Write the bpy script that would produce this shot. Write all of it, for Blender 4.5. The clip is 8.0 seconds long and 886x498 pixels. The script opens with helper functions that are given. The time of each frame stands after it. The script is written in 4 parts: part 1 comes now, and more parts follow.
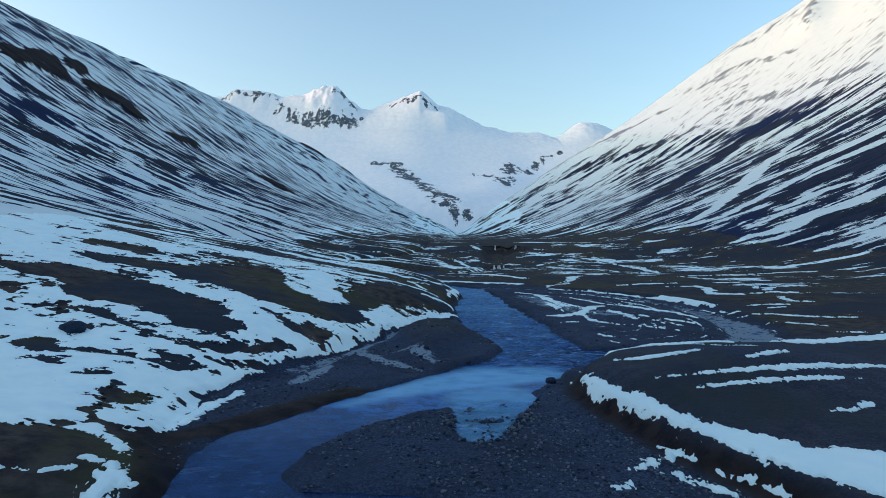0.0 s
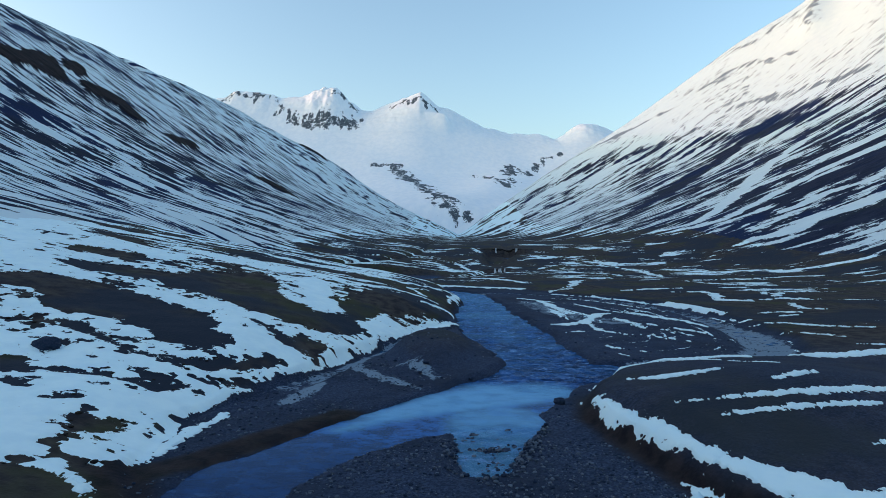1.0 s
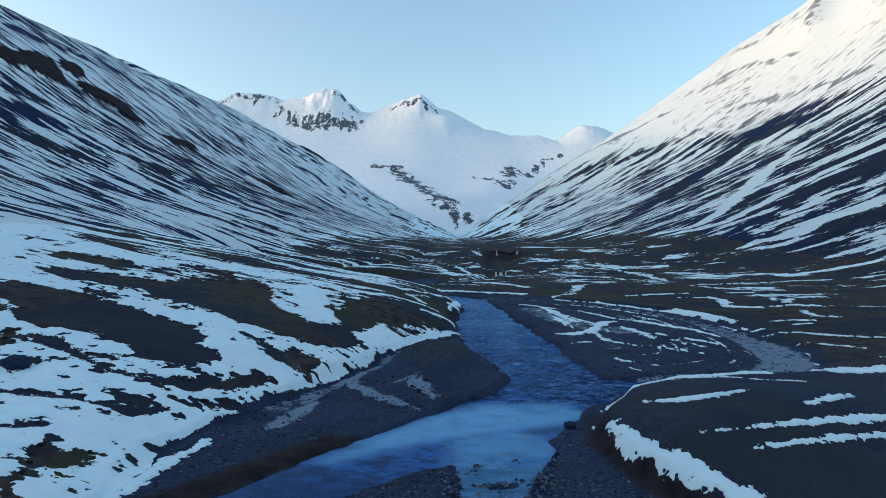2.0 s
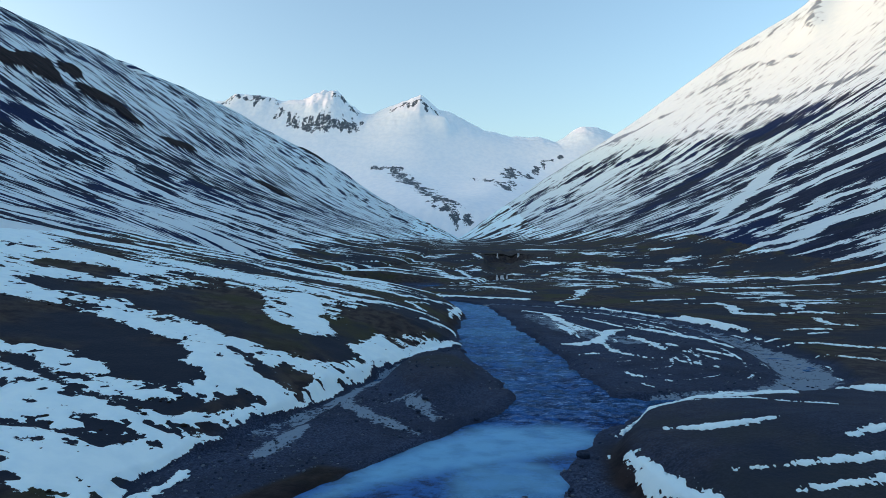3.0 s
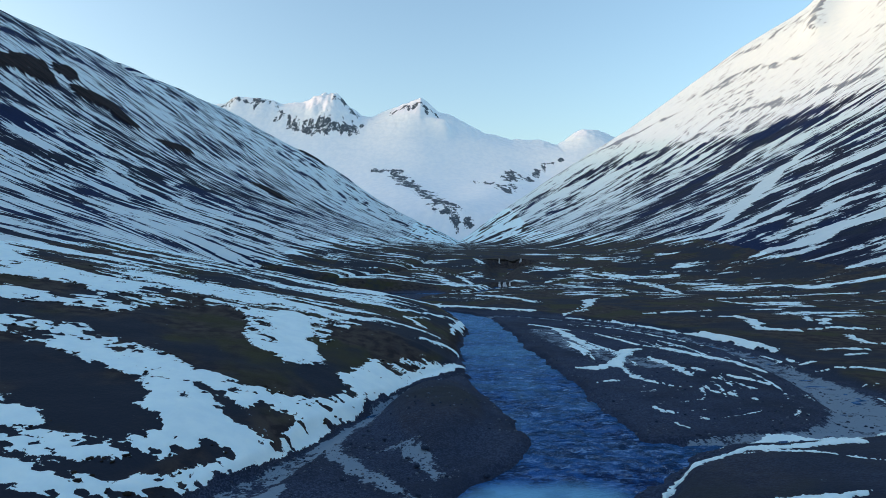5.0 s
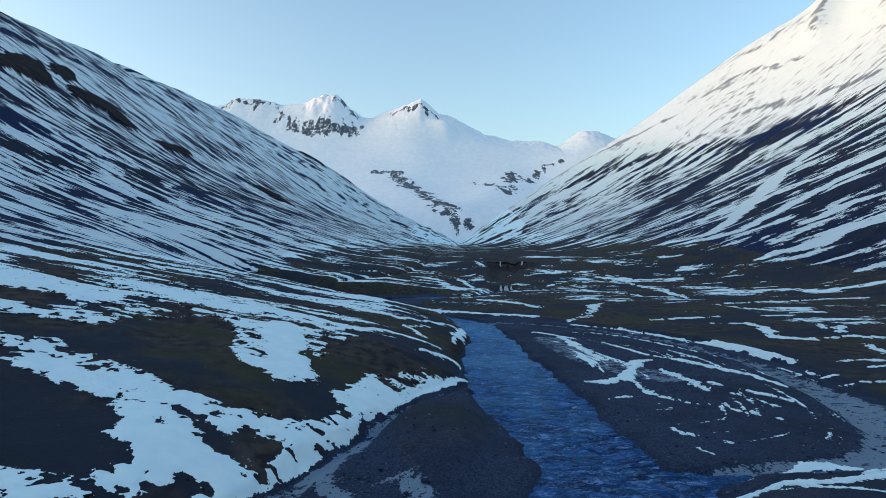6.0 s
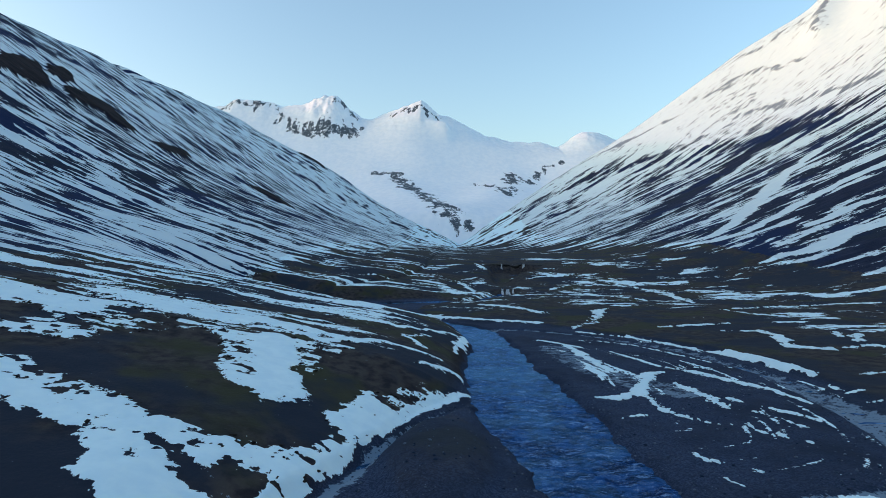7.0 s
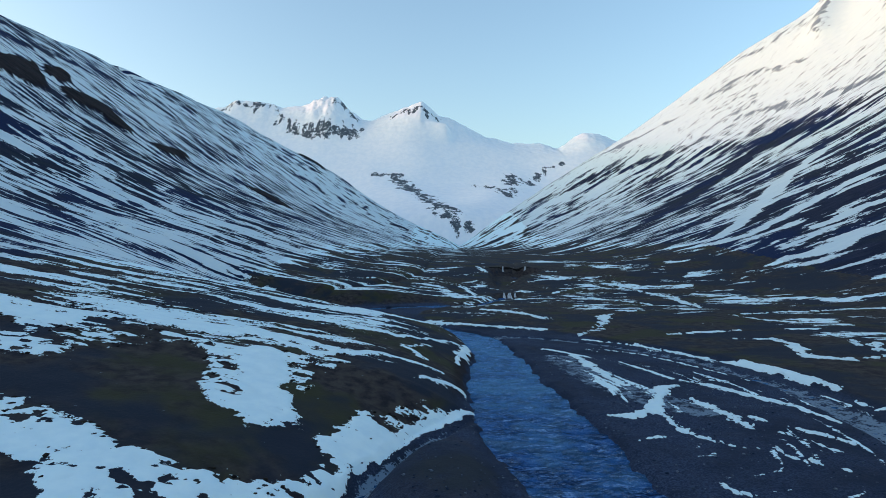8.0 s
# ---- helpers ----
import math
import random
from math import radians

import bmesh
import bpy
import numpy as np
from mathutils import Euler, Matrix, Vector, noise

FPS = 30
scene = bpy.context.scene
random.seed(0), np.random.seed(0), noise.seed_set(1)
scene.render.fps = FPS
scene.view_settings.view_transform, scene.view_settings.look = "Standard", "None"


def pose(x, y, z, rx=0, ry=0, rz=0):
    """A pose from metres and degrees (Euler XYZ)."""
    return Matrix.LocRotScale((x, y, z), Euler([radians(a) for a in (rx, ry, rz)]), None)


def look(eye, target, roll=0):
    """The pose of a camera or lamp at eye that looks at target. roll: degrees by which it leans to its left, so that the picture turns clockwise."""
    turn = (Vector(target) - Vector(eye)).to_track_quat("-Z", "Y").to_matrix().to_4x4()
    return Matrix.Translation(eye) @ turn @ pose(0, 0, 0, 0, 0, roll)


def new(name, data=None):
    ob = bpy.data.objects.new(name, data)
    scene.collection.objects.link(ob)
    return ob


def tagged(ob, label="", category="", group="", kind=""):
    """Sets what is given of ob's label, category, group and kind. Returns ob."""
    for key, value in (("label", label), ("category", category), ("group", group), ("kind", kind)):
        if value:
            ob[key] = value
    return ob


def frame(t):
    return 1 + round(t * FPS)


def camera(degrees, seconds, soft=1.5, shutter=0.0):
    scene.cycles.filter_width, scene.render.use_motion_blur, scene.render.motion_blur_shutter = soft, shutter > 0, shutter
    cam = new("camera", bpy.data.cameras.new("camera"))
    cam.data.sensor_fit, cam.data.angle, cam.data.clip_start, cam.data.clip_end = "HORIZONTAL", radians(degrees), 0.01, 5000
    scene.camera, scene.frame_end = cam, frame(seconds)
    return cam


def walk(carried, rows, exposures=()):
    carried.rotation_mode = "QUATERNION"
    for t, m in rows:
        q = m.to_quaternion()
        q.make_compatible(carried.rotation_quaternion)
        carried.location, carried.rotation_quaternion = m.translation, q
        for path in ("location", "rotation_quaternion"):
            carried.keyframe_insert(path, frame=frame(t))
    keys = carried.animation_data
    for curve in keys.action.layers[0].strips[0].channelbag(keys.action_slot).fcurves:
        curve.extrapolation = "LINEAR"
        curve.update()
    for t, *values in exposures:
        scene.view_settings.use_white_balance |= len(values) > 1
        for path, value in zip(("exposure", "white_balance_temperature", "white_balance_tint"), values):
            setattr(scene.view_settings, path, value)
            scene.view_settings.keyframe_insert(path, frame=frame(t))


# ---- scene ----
cam = camera(72.0, 8.0, soft=0.65)
walk(cam, [(t / 2, pose(-0.01 * t - 0.003125 * t * t, 1.925 * t + 0.02025 * t * t, 12.95 + 0.40 * t,
                        90 - 0.30 + 0.0685 * t - 0.000375 * t * t, 0, 0.0055 * t)) for t in range(17)],
     exposures=[(0, 1.52, 6200, 7), (8, 1.52, 6200, 7)])

# ---- sky and sun ----
SUN_HEIGHT, SUN_SIDE = 6.3, -96.0  # degrees above the horizon; bearing from straight ahead, to the right
bearing, rise = radians(SUN_SIDE), radians(SUN_HEIGHT)
sun_way = Vector((math.sin(bearing) * math.cos(rise), math.cos(bearing) * math.cos(rise), math.sin(rise)))
world = bpy.data.worlds.new("sky")
scene.world = world
world.use_nodes = True
sky = world.node_tree.nodes.new("ShaderNodeTexSky")
sky.sky_type, sky.sun_disc = "NISHITA", False
sky.sun_elevation, sky.sun_rotation = rise, bearing
sky.air_density, sky.dust_density, sky.ozone_density, sky.altitude = 1.0, 4.0, 1.4, 400
back = world.node_tree.nodes["Background"]
back.inputs["Strength"].default_value = 0.175
world.node_tree.links.new(sky.outputs["Color"], back.inputs["Color"])
sun = new("sun", bpy.data.lights.new("sun", "SUN"))
sun.data.energy, sun.data.angle, sun.data.color = 0.30, radians(0.5), (1.0, 0.35, 0.52)
sun.matrix_world = look(sun_way * 3000, (0, 0, 0))


# -- land shape --
def hashed(i, j, seed):
    h = (i.astype(np.int64) * 374761393 + j.astype(np.int64) * 668265263 + seed * 974634777) & 0xFFFFFFFF
    h = ((h ^ (h >> 13)) * 1274126177) & 0xFFFFFFFF
    h = ((h ^ (h >> 16)) * 2246822519) & 0xFFFFFFFF
    return ((h ^ (h >> 15)) & 0xFFFFFF) / float(0xFFFFFF)


def vnoise(x, y, seed=0):
    """Smooth value noise from -1 to 1, one cell a unit."""
    i, j = np.floor(x), np.floor(y)
    u, v = x - i, y - j
    u, v = u * u * u * (u * (u * 6 - 15) + 10), v * v * v * (v * (v * 6 - 15) + 10)
    a, b = hashed(i, j, seed), hashed(i + 1, j, seed)
    c, d = hashed(i, j + 1, seed), hashed(i + 1, j + 1, seed)
    return 2 * ((a + (b - a) * u) * (1 - v) + (c + (d - c) * u) * v) - 1


def fbm(x, y, seed=0, octaves=4, gain=0.5):
    out, amp, total = 0.0, 1.0, 0.0
    for k in range(octaves):
        c, s = math.cos(0.6 * k), math.sin(0.6 * k)
        out = out + amp * vnoise((c * x - s * y) * 2 ** k + 17.3 * k, (s * x + c * y) * 2 ** k - 9.1 * k, seed + k)
        total, amp = total + amp, amp * gain
    return out / total


def streaks(x, y, seed=0, octaves=4, gain=0.55):
    """Noise that is not turned between octaves, for long streaks."""
    out, amp, total = 0.0, 1.0, 0.0
    for k in range(octaves):
        out = out + amp * vnoise(x * 1.6 ** k + 31.7 * k, y * 2 ** k - 5.3 * k, seed + k)
        total, amp = total + amp, amp * gain
    return out / total


def step(a, b, x):
    t = np.clip((x - a) / (b - a), 0, 1)
    return t * t * (3 - 2 * t)


def ribbon(x, y, line):
    """Signed distance to a band along a line of (x, y, half width): below 0 inside."""
    best = np.full(np.shape(x), 1e6)
    for (ax, ay, aw), (bx, by, bw) in zip(line, line[1:]):
        dx, dy = bx - ax, by - ay
        t = np.clip(((x - ax) * dx + (y - ay) * dy) / (dx * dx + dy * dy), 0, 1)
        best = np.minimum(best, np.hypot(x - ax - t * dx, y - ay - t * dy) - (aw + (bw - aw) * t))
    return best


def outline(x, y, ring):
    """Signed distance to a closed ring of (x, y): above 0 inside."""
    best, inside = np.full(np.shape(x), 1e6), np.zeros(np.shape(x), bool)
    for (ax, ay), (bx, by) in zip(ring, ring[1:] + ring[:1]):
        dx, dy = bx - ax, by - ay
        t = np.clip(((x - ax) * dx + (y - ay) * dy) / (dx * dx + dy * dy), 0, 1)
        best = np.minimum(best, np.hypot(x - ax - t * dx, y - ay - t * dy))
        if ay != by:
            inside ^= ((ay > y) != (by > y)) & (x < ax + dx * (y - ay) / dy)
    return np.where(inside, best, -best)


# the stream and its arms: x, y, half width
STREAM = [(-38, 250, 5), (-28, 238, 8), (-18, 222, 6), (-9, 207, 3.4), (-1, 193, 3.6), (4.5, 183, 4.4), (7, 177, 4.8), (8.6, 160, 4.7), (9.4, 150, 4.7), (8.8, 141, 5.8),
          (8.4, 130, 6.3), (9.1, 118, 6.9), (9.4, 108, 7.2), (10.5, 97, 6.9), (11.2, 90, 6.4), (11.7, 84, 6.0), (12.4, 78, 5.6), (12.4, 73, 5.6), (8.6, 67, 5.5), (2.4, 57.4, 6.4), (-5.3, 50.8, 3.9),
          (-10.1, 44.6, 3.5), (-12.6, 40.6, 3.8), (-12.4, 35.2, 3.5), (-11, 28, 4.5), (-16, 10, 6), (-30, -40, 6), (-40, -300, 7)]
POOL = [(-38, 248, 4), (-26, 253, 4.5), (-14, 260, 3.6), (-4, 264, 3)]
SHALLOW = [(4.4, 53.6, 4.2), (3.2, 47.5, 2.9), (2.6, 42.5, 1.7)]
SOUTH_ARM = [(-11, 29.5, 3.4), (-3, 29.4, 3.7), (5, 26.5, 3.6)]
INLET = [(13.5, 71.3, 5.2), (17, 73.2, 3.9), (20, 74.6, 2.3), (24, 75.5, 0.9)]
SIDE_ARM = [(3, 109, 0.9), (-3, 97, 0.8), (-8.6, 83.5, 1.0), (-13, 70, 1.5), (-17, 58, 1.4), (-18.4, 51, 1.1), (-18.8, 46.5, 0.6)]
RIGHT_ARM = [(22, 75.6, 0.4), (30, 76.4, 0.9), (37.5, 78.5, 2.0), (43, 84, 2.9), (46, 93, 2.9), (47.5, 105, 2.3), (48.6, 124, 1.5),
             (45, 144, 1.1), (38, 158, 1.0), (31, 168, 0.9), (20, 177, 1.2), (10, 178, 2.0)]
GORGE = [(-4, 264, 4), (10, 266, 1.6), (17, 282, 1.0), (26, 300, 3.2), (28, 318, 3.4), (28, 335, 2.2), (29, 350, 2.0), (34, 378, 6), (41, 396, 12)]
UPPER_BROOK = [(42, 400, 2), (44, 440, 1.6), (50, 500, 1.5), (44, 600, 1.5)]
LEFT_EDGE_Y = [-400, 10, 33, 36, 40, 45, 55, 63, 76, 103, 110, 120, 130, 141, 151, 162, 177, 187, 199, 210, 222, 240, 262, 285, 320, 380, 500, 700, 1100, 1700, 2600]
LEFT_EDGE_X = [-50, -23, -14.6, -16.4, -18.6, -20.3, -20.3, -16.5, -11.2, -3.2, 1.6, 2.4, 1.9, 3.2, 4.8, 4.0, 2.2, -3.6, -8.8, -14, -29, -39, -46, -37, -22, -12, -10, -8, 5, 40, 60]
RIGHT_BANK = [(40, -400), (24, 10), (18.8, 27), (14.6, 37), (12.9, 43.7), (11.0, 52.8), (12.7, 60), (17, 67.4), (23.6, 72), (30.6, 73.4),
              (39, 76), (46, 81.5), (50, 92), (51.6, 105), (52.4, 124), (49, 147), (41.5, 161), (34, 172), (25, 186), (15, 190.5), (3.5, 195.5),
              (-6, 207), (-10, 228), (-9, 240), (-2, 255), (2, 267), (-4, 272), (-14, 268), (-28, 262), (-41, 257), (-60, 262), (-130, 300), (-130, 2600), (900, 2600), (900, -400)]

RIB = [(1010, 1640, 0), (974, 1600, 0), (941, 1514, 0), (874, 1447, 0), (824, 1385, 0), (800, 1345, 0)]


def water_level(y):
    return -0.35 + 0.0042 * (np.clip(y, -300, 300) - 60) + 0.02 * np.maximum(y - 300, 0) + 0.08 * np.maximum(y - 352, 0)


def river_distance(x, y):
    d = np.minimum(ribbon(x, y, STREAM), ribbon(x, y, POOL))
    d = np.minimum(np.minimum(d, ribbon(x, y, SHALLOW)), ribbon(x, y, INLET))
    return np.minimum(d, ribbon(x, y, SOUTH_ARM))


def left_edge(x, y):
    near = np.interp(y, LEFT_EDGE_Y, LEFT_EDGE_X)
    far = np.interp(y, [-400, 300, 900, 1700], [-3, -3, 5, 40])
    return near + (far - near) * step(40, 120, -x)


def into_bank(x, y):
    """Metres inside the foot of the left bank."""
    return np.interp(y, LEFT_EDGE_Y, LEFT_EDGE_X) + 0.9 * fbm(x / 4, y / 4, 43) - x


def into_bluff(x, y):
    """Metres behind the foot of the turf bluff beyond the pool."""
    return y - np.interp(x, [-60, -41, -28, -14, -4, 4], [262, 257, 262, 268, 272, 276]) + 1.2 * fbm(x / 7, y / 7, 109)


def left_ridge(y):
    return np.interp(y, [-1600, -600, 0, 560, 690, 800, 1000, 1080, 1170, 1205, 1500, 1800, 2600], [330, 300, 284, 280, 312, 332, 341, 329, 341, 384, 388, 426, 440])


def valley(x, y):
    """Height of floor and valley sides, without the stream's bed: rises far behind the camera and ahead alike."""
    head = 12.0 * step(285, 450, y) + 0.021 * np.maximum(y - 420, 0)
    floor = 0.0042 * (np.clip(y, -300, 300) - 60) + head
    # left side
    u = np.maximum(left_edge(x, y) - x - np.maximum(y - 1780, 0) * 0.75, 0)
    steep = 0.105 * u + (0.00105 + 0.00011 * step(1300, 1650, y)) * np.minimum(u, 300) ** 2 + 0.61 * np.maximum(u - 300, 0)
    z_left = steep + 4.6 * (1 - np.exp(-u / 7)) * (1 - step(150, 260, y)) * (0.55 + 0.45 * step(45, 85, y)) + 1.6 * step(200, 280, y) * (1 - np.exp(-u / 4))
    z_left = z_left + 44 * (1 - np.exp(-u / 60)) * step(1250, 1700, y) * (1 - step(300, 600, u))
    top = left_ridge(y) - floor
    soft = 18.0
    z_left = np.where(u > 150, -soft * np.logaddexp(-z_left / soft, -(top + 0.05 * (u - 400)) / soft), z_left)
    # right side
    foot = 150 - 0.055 * (np.clip(y, -300, 1500) - 250) + np.maximum(y - 1800, 0) * 0.9
    far = step(1050, 1750, y)
    w = 16 * np.logaddexp(0, (x - foot + 25 * far) / 16)
    z_right = (0.30 + 0.355 * far) * w + 22 * far * (1 - np.exp(-w / 25)) + 20 * far * np.exp(-((x - 890) / 150) ** 2) + 0.00042 * (1 - far) * np.minimum(w, 900) ** 2 + 0.3 * np.maximum(w - 900, 0) * (1 - far)
    z_right = -40 * np.logaddexp(-z_right / 40, -820 / 40)
    return floor + z_left + z_right


def height(x, y):
    z = valley(x, y)
    level = water_level(y)
    wide = 1 - step(300, 700, y)
    # terraces, bars and banks
    bank = outline(x + 0.5 * fbm(x / 5, y / 5, 40), y + 0.5 * fbm(x / 5, y / 5, 41), RIGHT_BANK)
    left_in = into_bank(x, y)
    bars = 0.55 + 0.18 * fbm(x / 9, y / 9, 44) + 0.1 * fbm(x / 2, y / 2, 46)
    mound = 2.1 * np.exp(-(((x + 1.3) / 4.6) ** 2 + ((y - 84) / 12.5) ** 2) ** 2) + 0.25 * np.exp(-((x - 34) / 10) ** 2 - ((y - 105) / 22) ** 2)
    terrace = (1.25 + 0.45 * step(75, 55, y)) * step(0, 1.6, bank) + 0.9 * step(3, 30, bank) + 0.35 * fbm(x / 14, y / 9, 45) * step(0, 8, bank)
    knoll = np.exp(-((x - 25 - 0.3 * (y - 51)) / 14) ** 2 - ((y - 51) / (10 + 8 * step(50, 62, y))) ** 2)
    terrace = terrace - 0.25 * step(72, 60, y) + 2.45 * knoll * step(0.5, 2.6 + 2.4 * step(58, 50, y), bank)
    terrace = terrace * step(-62, -24, x) * (1 - 0.25 * step(150, 190, y))
    rough = (0.25 * fbm(x / 6, y / 6, 47) + 0.5 * fbm(x / 22, y / 16, 48)) * step(0, 6, left_in)
    z = z + (bars + mound) * (1 - step(0, 1.5, bank)) * (1 - step(0, 1.5, left_in)) 
    z = z + terrace + 0.6 * step(0, 1.2, left_in) + rough - 0.35
    behind = into_bluff(x, y)
    z = z + np.interp(x, [-150, -82, -45, -25, 0, 5], [0, 3.5, 5.5, 4.5, 0.8, 0]) * step(0, 11, behind) * (1 - step(50, 150, behind))
    # slopes far up: gullies along the fall line, crags
    up = step(25, 120, z)
    z = z + up * (2.2 * streaks(x / 160, y / 26, 50) + 9 * fbm(x / 260, y / 210, 51, 3)) * np.minimum(1, 0.35 + z / 300)
    # the sharp rib under the right-hand summit, with a bowl of snow beside it
    rib = ribbon(x, y, RIB)
    beside = (x - 874) * 0.82 - (y - 1447) * 0.57
    z = z + 14 * np.exp(-(rib / 22) ** 2) - 9 * np.exp(-((rib - 70) / 50) ** 2) * step(0, 60, beside)
    # beds
    d = river_distance(x, y)
    side = ribbon(x, y, SIDE_ARM)
    dry = ribbon(x, y, RIGHT_ARM)
    ragged = 0.7 * fbm(x / 3.2, y / 3.2, 52)
    bed = level - 0.65 + 0.2 * fbm(x / 2.5, y / 2.5, 53)
    shallow = level - 0.12 + 0.25 * fbm(x / 1.6, y / 1.6, 54, 3) - 0.1
    z = np.where(y < 320, z + (np.minimum(bed, z) - z) * (1 - step(-1.6, 0.5, d + ragged)), z)
    inner = ribbon(x, y, SHALLOW) + ragged
    z = np.where(y < 60, z + (shallow - z) * (1 - step(-1.5, 0.2, inner)) * step(-1.5, 0.5, ribbon(x, y, STREAM) + ragged), z)
    z = z + (np.minimum(level + 0.08 + 0.1 * fbm(x / 2, y / 2, 55), z) - z) * (1 - step(-0.9, 0.7, side + 0.8 * ragged))
    z = z + (np.minimum(level + 0.12 + 0.08 * fbm(x / 2, y / 2, 56), z) - z) * (1 - step(-0.9, 0.9, dry + 0.6 * ragged))
    gorge = np.minimum(ribbon(x, y, GORGE), 50)
    cut = level - 0.3 + 2.4 * step(306, 309, y) * (1 - 0.7 * step(325, 375, y))
    z = z + (np.minimum(cut, z) - z) * (1 - step(-1.0, 5.0, gorge + 1.5 * ragged))
    brook = ribbon(x, y, UPPER_BROOK)
    return z - 1.0 * (1 - step(-1, 2.5, brook))


def high_rise(x, y):
    """The white mountain at the valley's head."""
    along = x / 3.707  # its crest lies about 4000 m ahead
    crest = np.interp(along, [-900, -480, -404, -384, -364, -334, -314, -284, -239, -224, -209, -189, -180, -170, -144, -129, -84, -39, -24, -10, 16, 66, 116, 166, 196, 206, 226, 266, 300, 500, 800],
                      [195, 645, 930, 953, 993, 980, 977, 945, 963, 997, 1005, 1011, 991, 948, 861, 856, 910, 972, 926, 880, 858, 764, 710, 708, 662, 682, 718, 744, 720, 600, 500])
    bend = 25 * np.exp(-((along + 195) / 40) ** 2) + 60 * np.exp(-((along + 50) / 60) ** 2) + 70 * np.exp(-((along - 230) / 60) ** 2)
    d = y - 4000 + bend + 22 * fbm(x / 700, y / 900, 70)
    fall = np.where(d < 0, np.clip(1 + d / 2200, 0, 1), np.clip(1 - d / 1500, 0, 1))
    spur = 22 * np.exp(-((x + 420 - 0.42 * (3300 - y)) / 150) ** 2) * step(3700, 3200, y) * step(2000, 2500, y)
    spur = spur + 26 * np.exp(-((x - 330 + 0.3 * (3200 - y)) / 140) ** 2) * step(3600, 3200, y) * step(2100, 2500, y)
    rough = 4 * fbm(x / 260, y / 300, 71, 5) + (12 + 16 * np.exp(-((along + 195) / 35) ** 2)) * fbm(x / 55, y / 70, 85, 5, 0.62) * step(0.84, 0.97, fall)
    base = 850 - 145 * step(-60, 220, along)
    low = base * (0.68 * fall ** 1.15 + 0.32 * step(0.6, 1.0, fall) * fall)
    tip = step(0.86, 1.0, fall)
    hump = 70 * np.exp(-np.maximum((x - 10) / 28, -(x - 10) / 95) ** 2 - ((y - 3760) / 55) ** 2) + 40 * np.exp(-np.maximum((x - 900) / 120, -(x - 900) / 110) ** 2 - ((y - 3850) / 120) ** 2)
    return 46 + hump + np.where(d < 0, low + (crest - base) * tip, crest * fall) + spur + rough * step(0, 600, y - 1900) - 150 * step(2320, 1950, y)


def west_shade_rise(x, y):
    """An unseen range, added west of the valley head to shade the far mountain."""
    crest = 1225 * step(1700, 2250, y) * step(5200, 3900, y) + 45 * fbm(x / 300, y / 300, 130, 4)
    return crest * np.clip(1 - np.abs(x + 3250 + 120 * fbm(y / 900, 0 * y, 131)) / 1500, 0, 1) ** 1.2 - 10
# -- end land shape --

# ---- materials ----
def surface(name, roughness=0.9):
    mat = bpy.data.materials.new(name)
    mat.use_nodes = True
    tree = mat.node_tree
    tree.nodes["Principled BSDF"].inputs["Roughness"].default_value = roughness
    tree.nodes["Principled BSDF"].inputs["Specular IOR Level"].default_value = 0.12 if roughness > 0.5 else 0.03
    return mat, tree, tree.nodes["Principled BSDF"]


def add(tree, kind, links=(), **values):
    """A node with its sockets set (number, tuple) or linked (socket)."""
    node = tree.nodes.new(kind)
    if "operation" in values:
        node.operation = values["operation"]
    if "data_type" in values:
        node.data_type = values["data_type"]
    if "interpolation_type" in values:
        node.interpolation_type = values["interpolation_type"]
    if "attribute_name" in values:
        node.attribute_name = values["attribute_name"]
    for key, value in links:
        if isinstance(value, bpy.types.NodeSocket):
            tree.links.new(value, node.inputs[key])
        else:
            node.inputs[key].default_value = value
    return node


def maths(tree, operation, a, b=0.0, c=0.0):
    return add(tree, "ShaderNodeMath", ((0, a), (1, b), (2, c)), operation=operation).outputs[0]


def mixed(tree, factor, a, b):
    node = add(tree, "ShaderNodeMix", data_type="RGBA")
    for key, value in ((0, factor), (6, a), (7, b)):
        if isinstance(value, bpy.types.NodeSocket):
            tree.links.new(value, node.inputs[key])
        else:
            node.inputs[key].default_value = value if key == 0 else (*value, 1)
    return node.outputs[2]


def ranged(tree, value, low, high, to_low=0.0, to_high=1.0):
    return add(tree, "ShaderNodeMapRange", (("Value", value), ("From Min", low), ("From Max", high), ("To Min", to_low), ("To Max", to_high)),
               interpolation_type="SMOOTHSTEP").outputs["Result"]


def grain(tree, place, scale, detail=4.0, rough=0.6):
    return add(tree, "ShaderNodeTexNoise", (("Vector", place), ("Scale", scale), ("Detail", detail), ("Roughness", rough))).outputs["Fac"]


def read(tree, name):
    return add(tree, "ShaderNodeAttribute", attribute_name=name).outputs["Fac"]


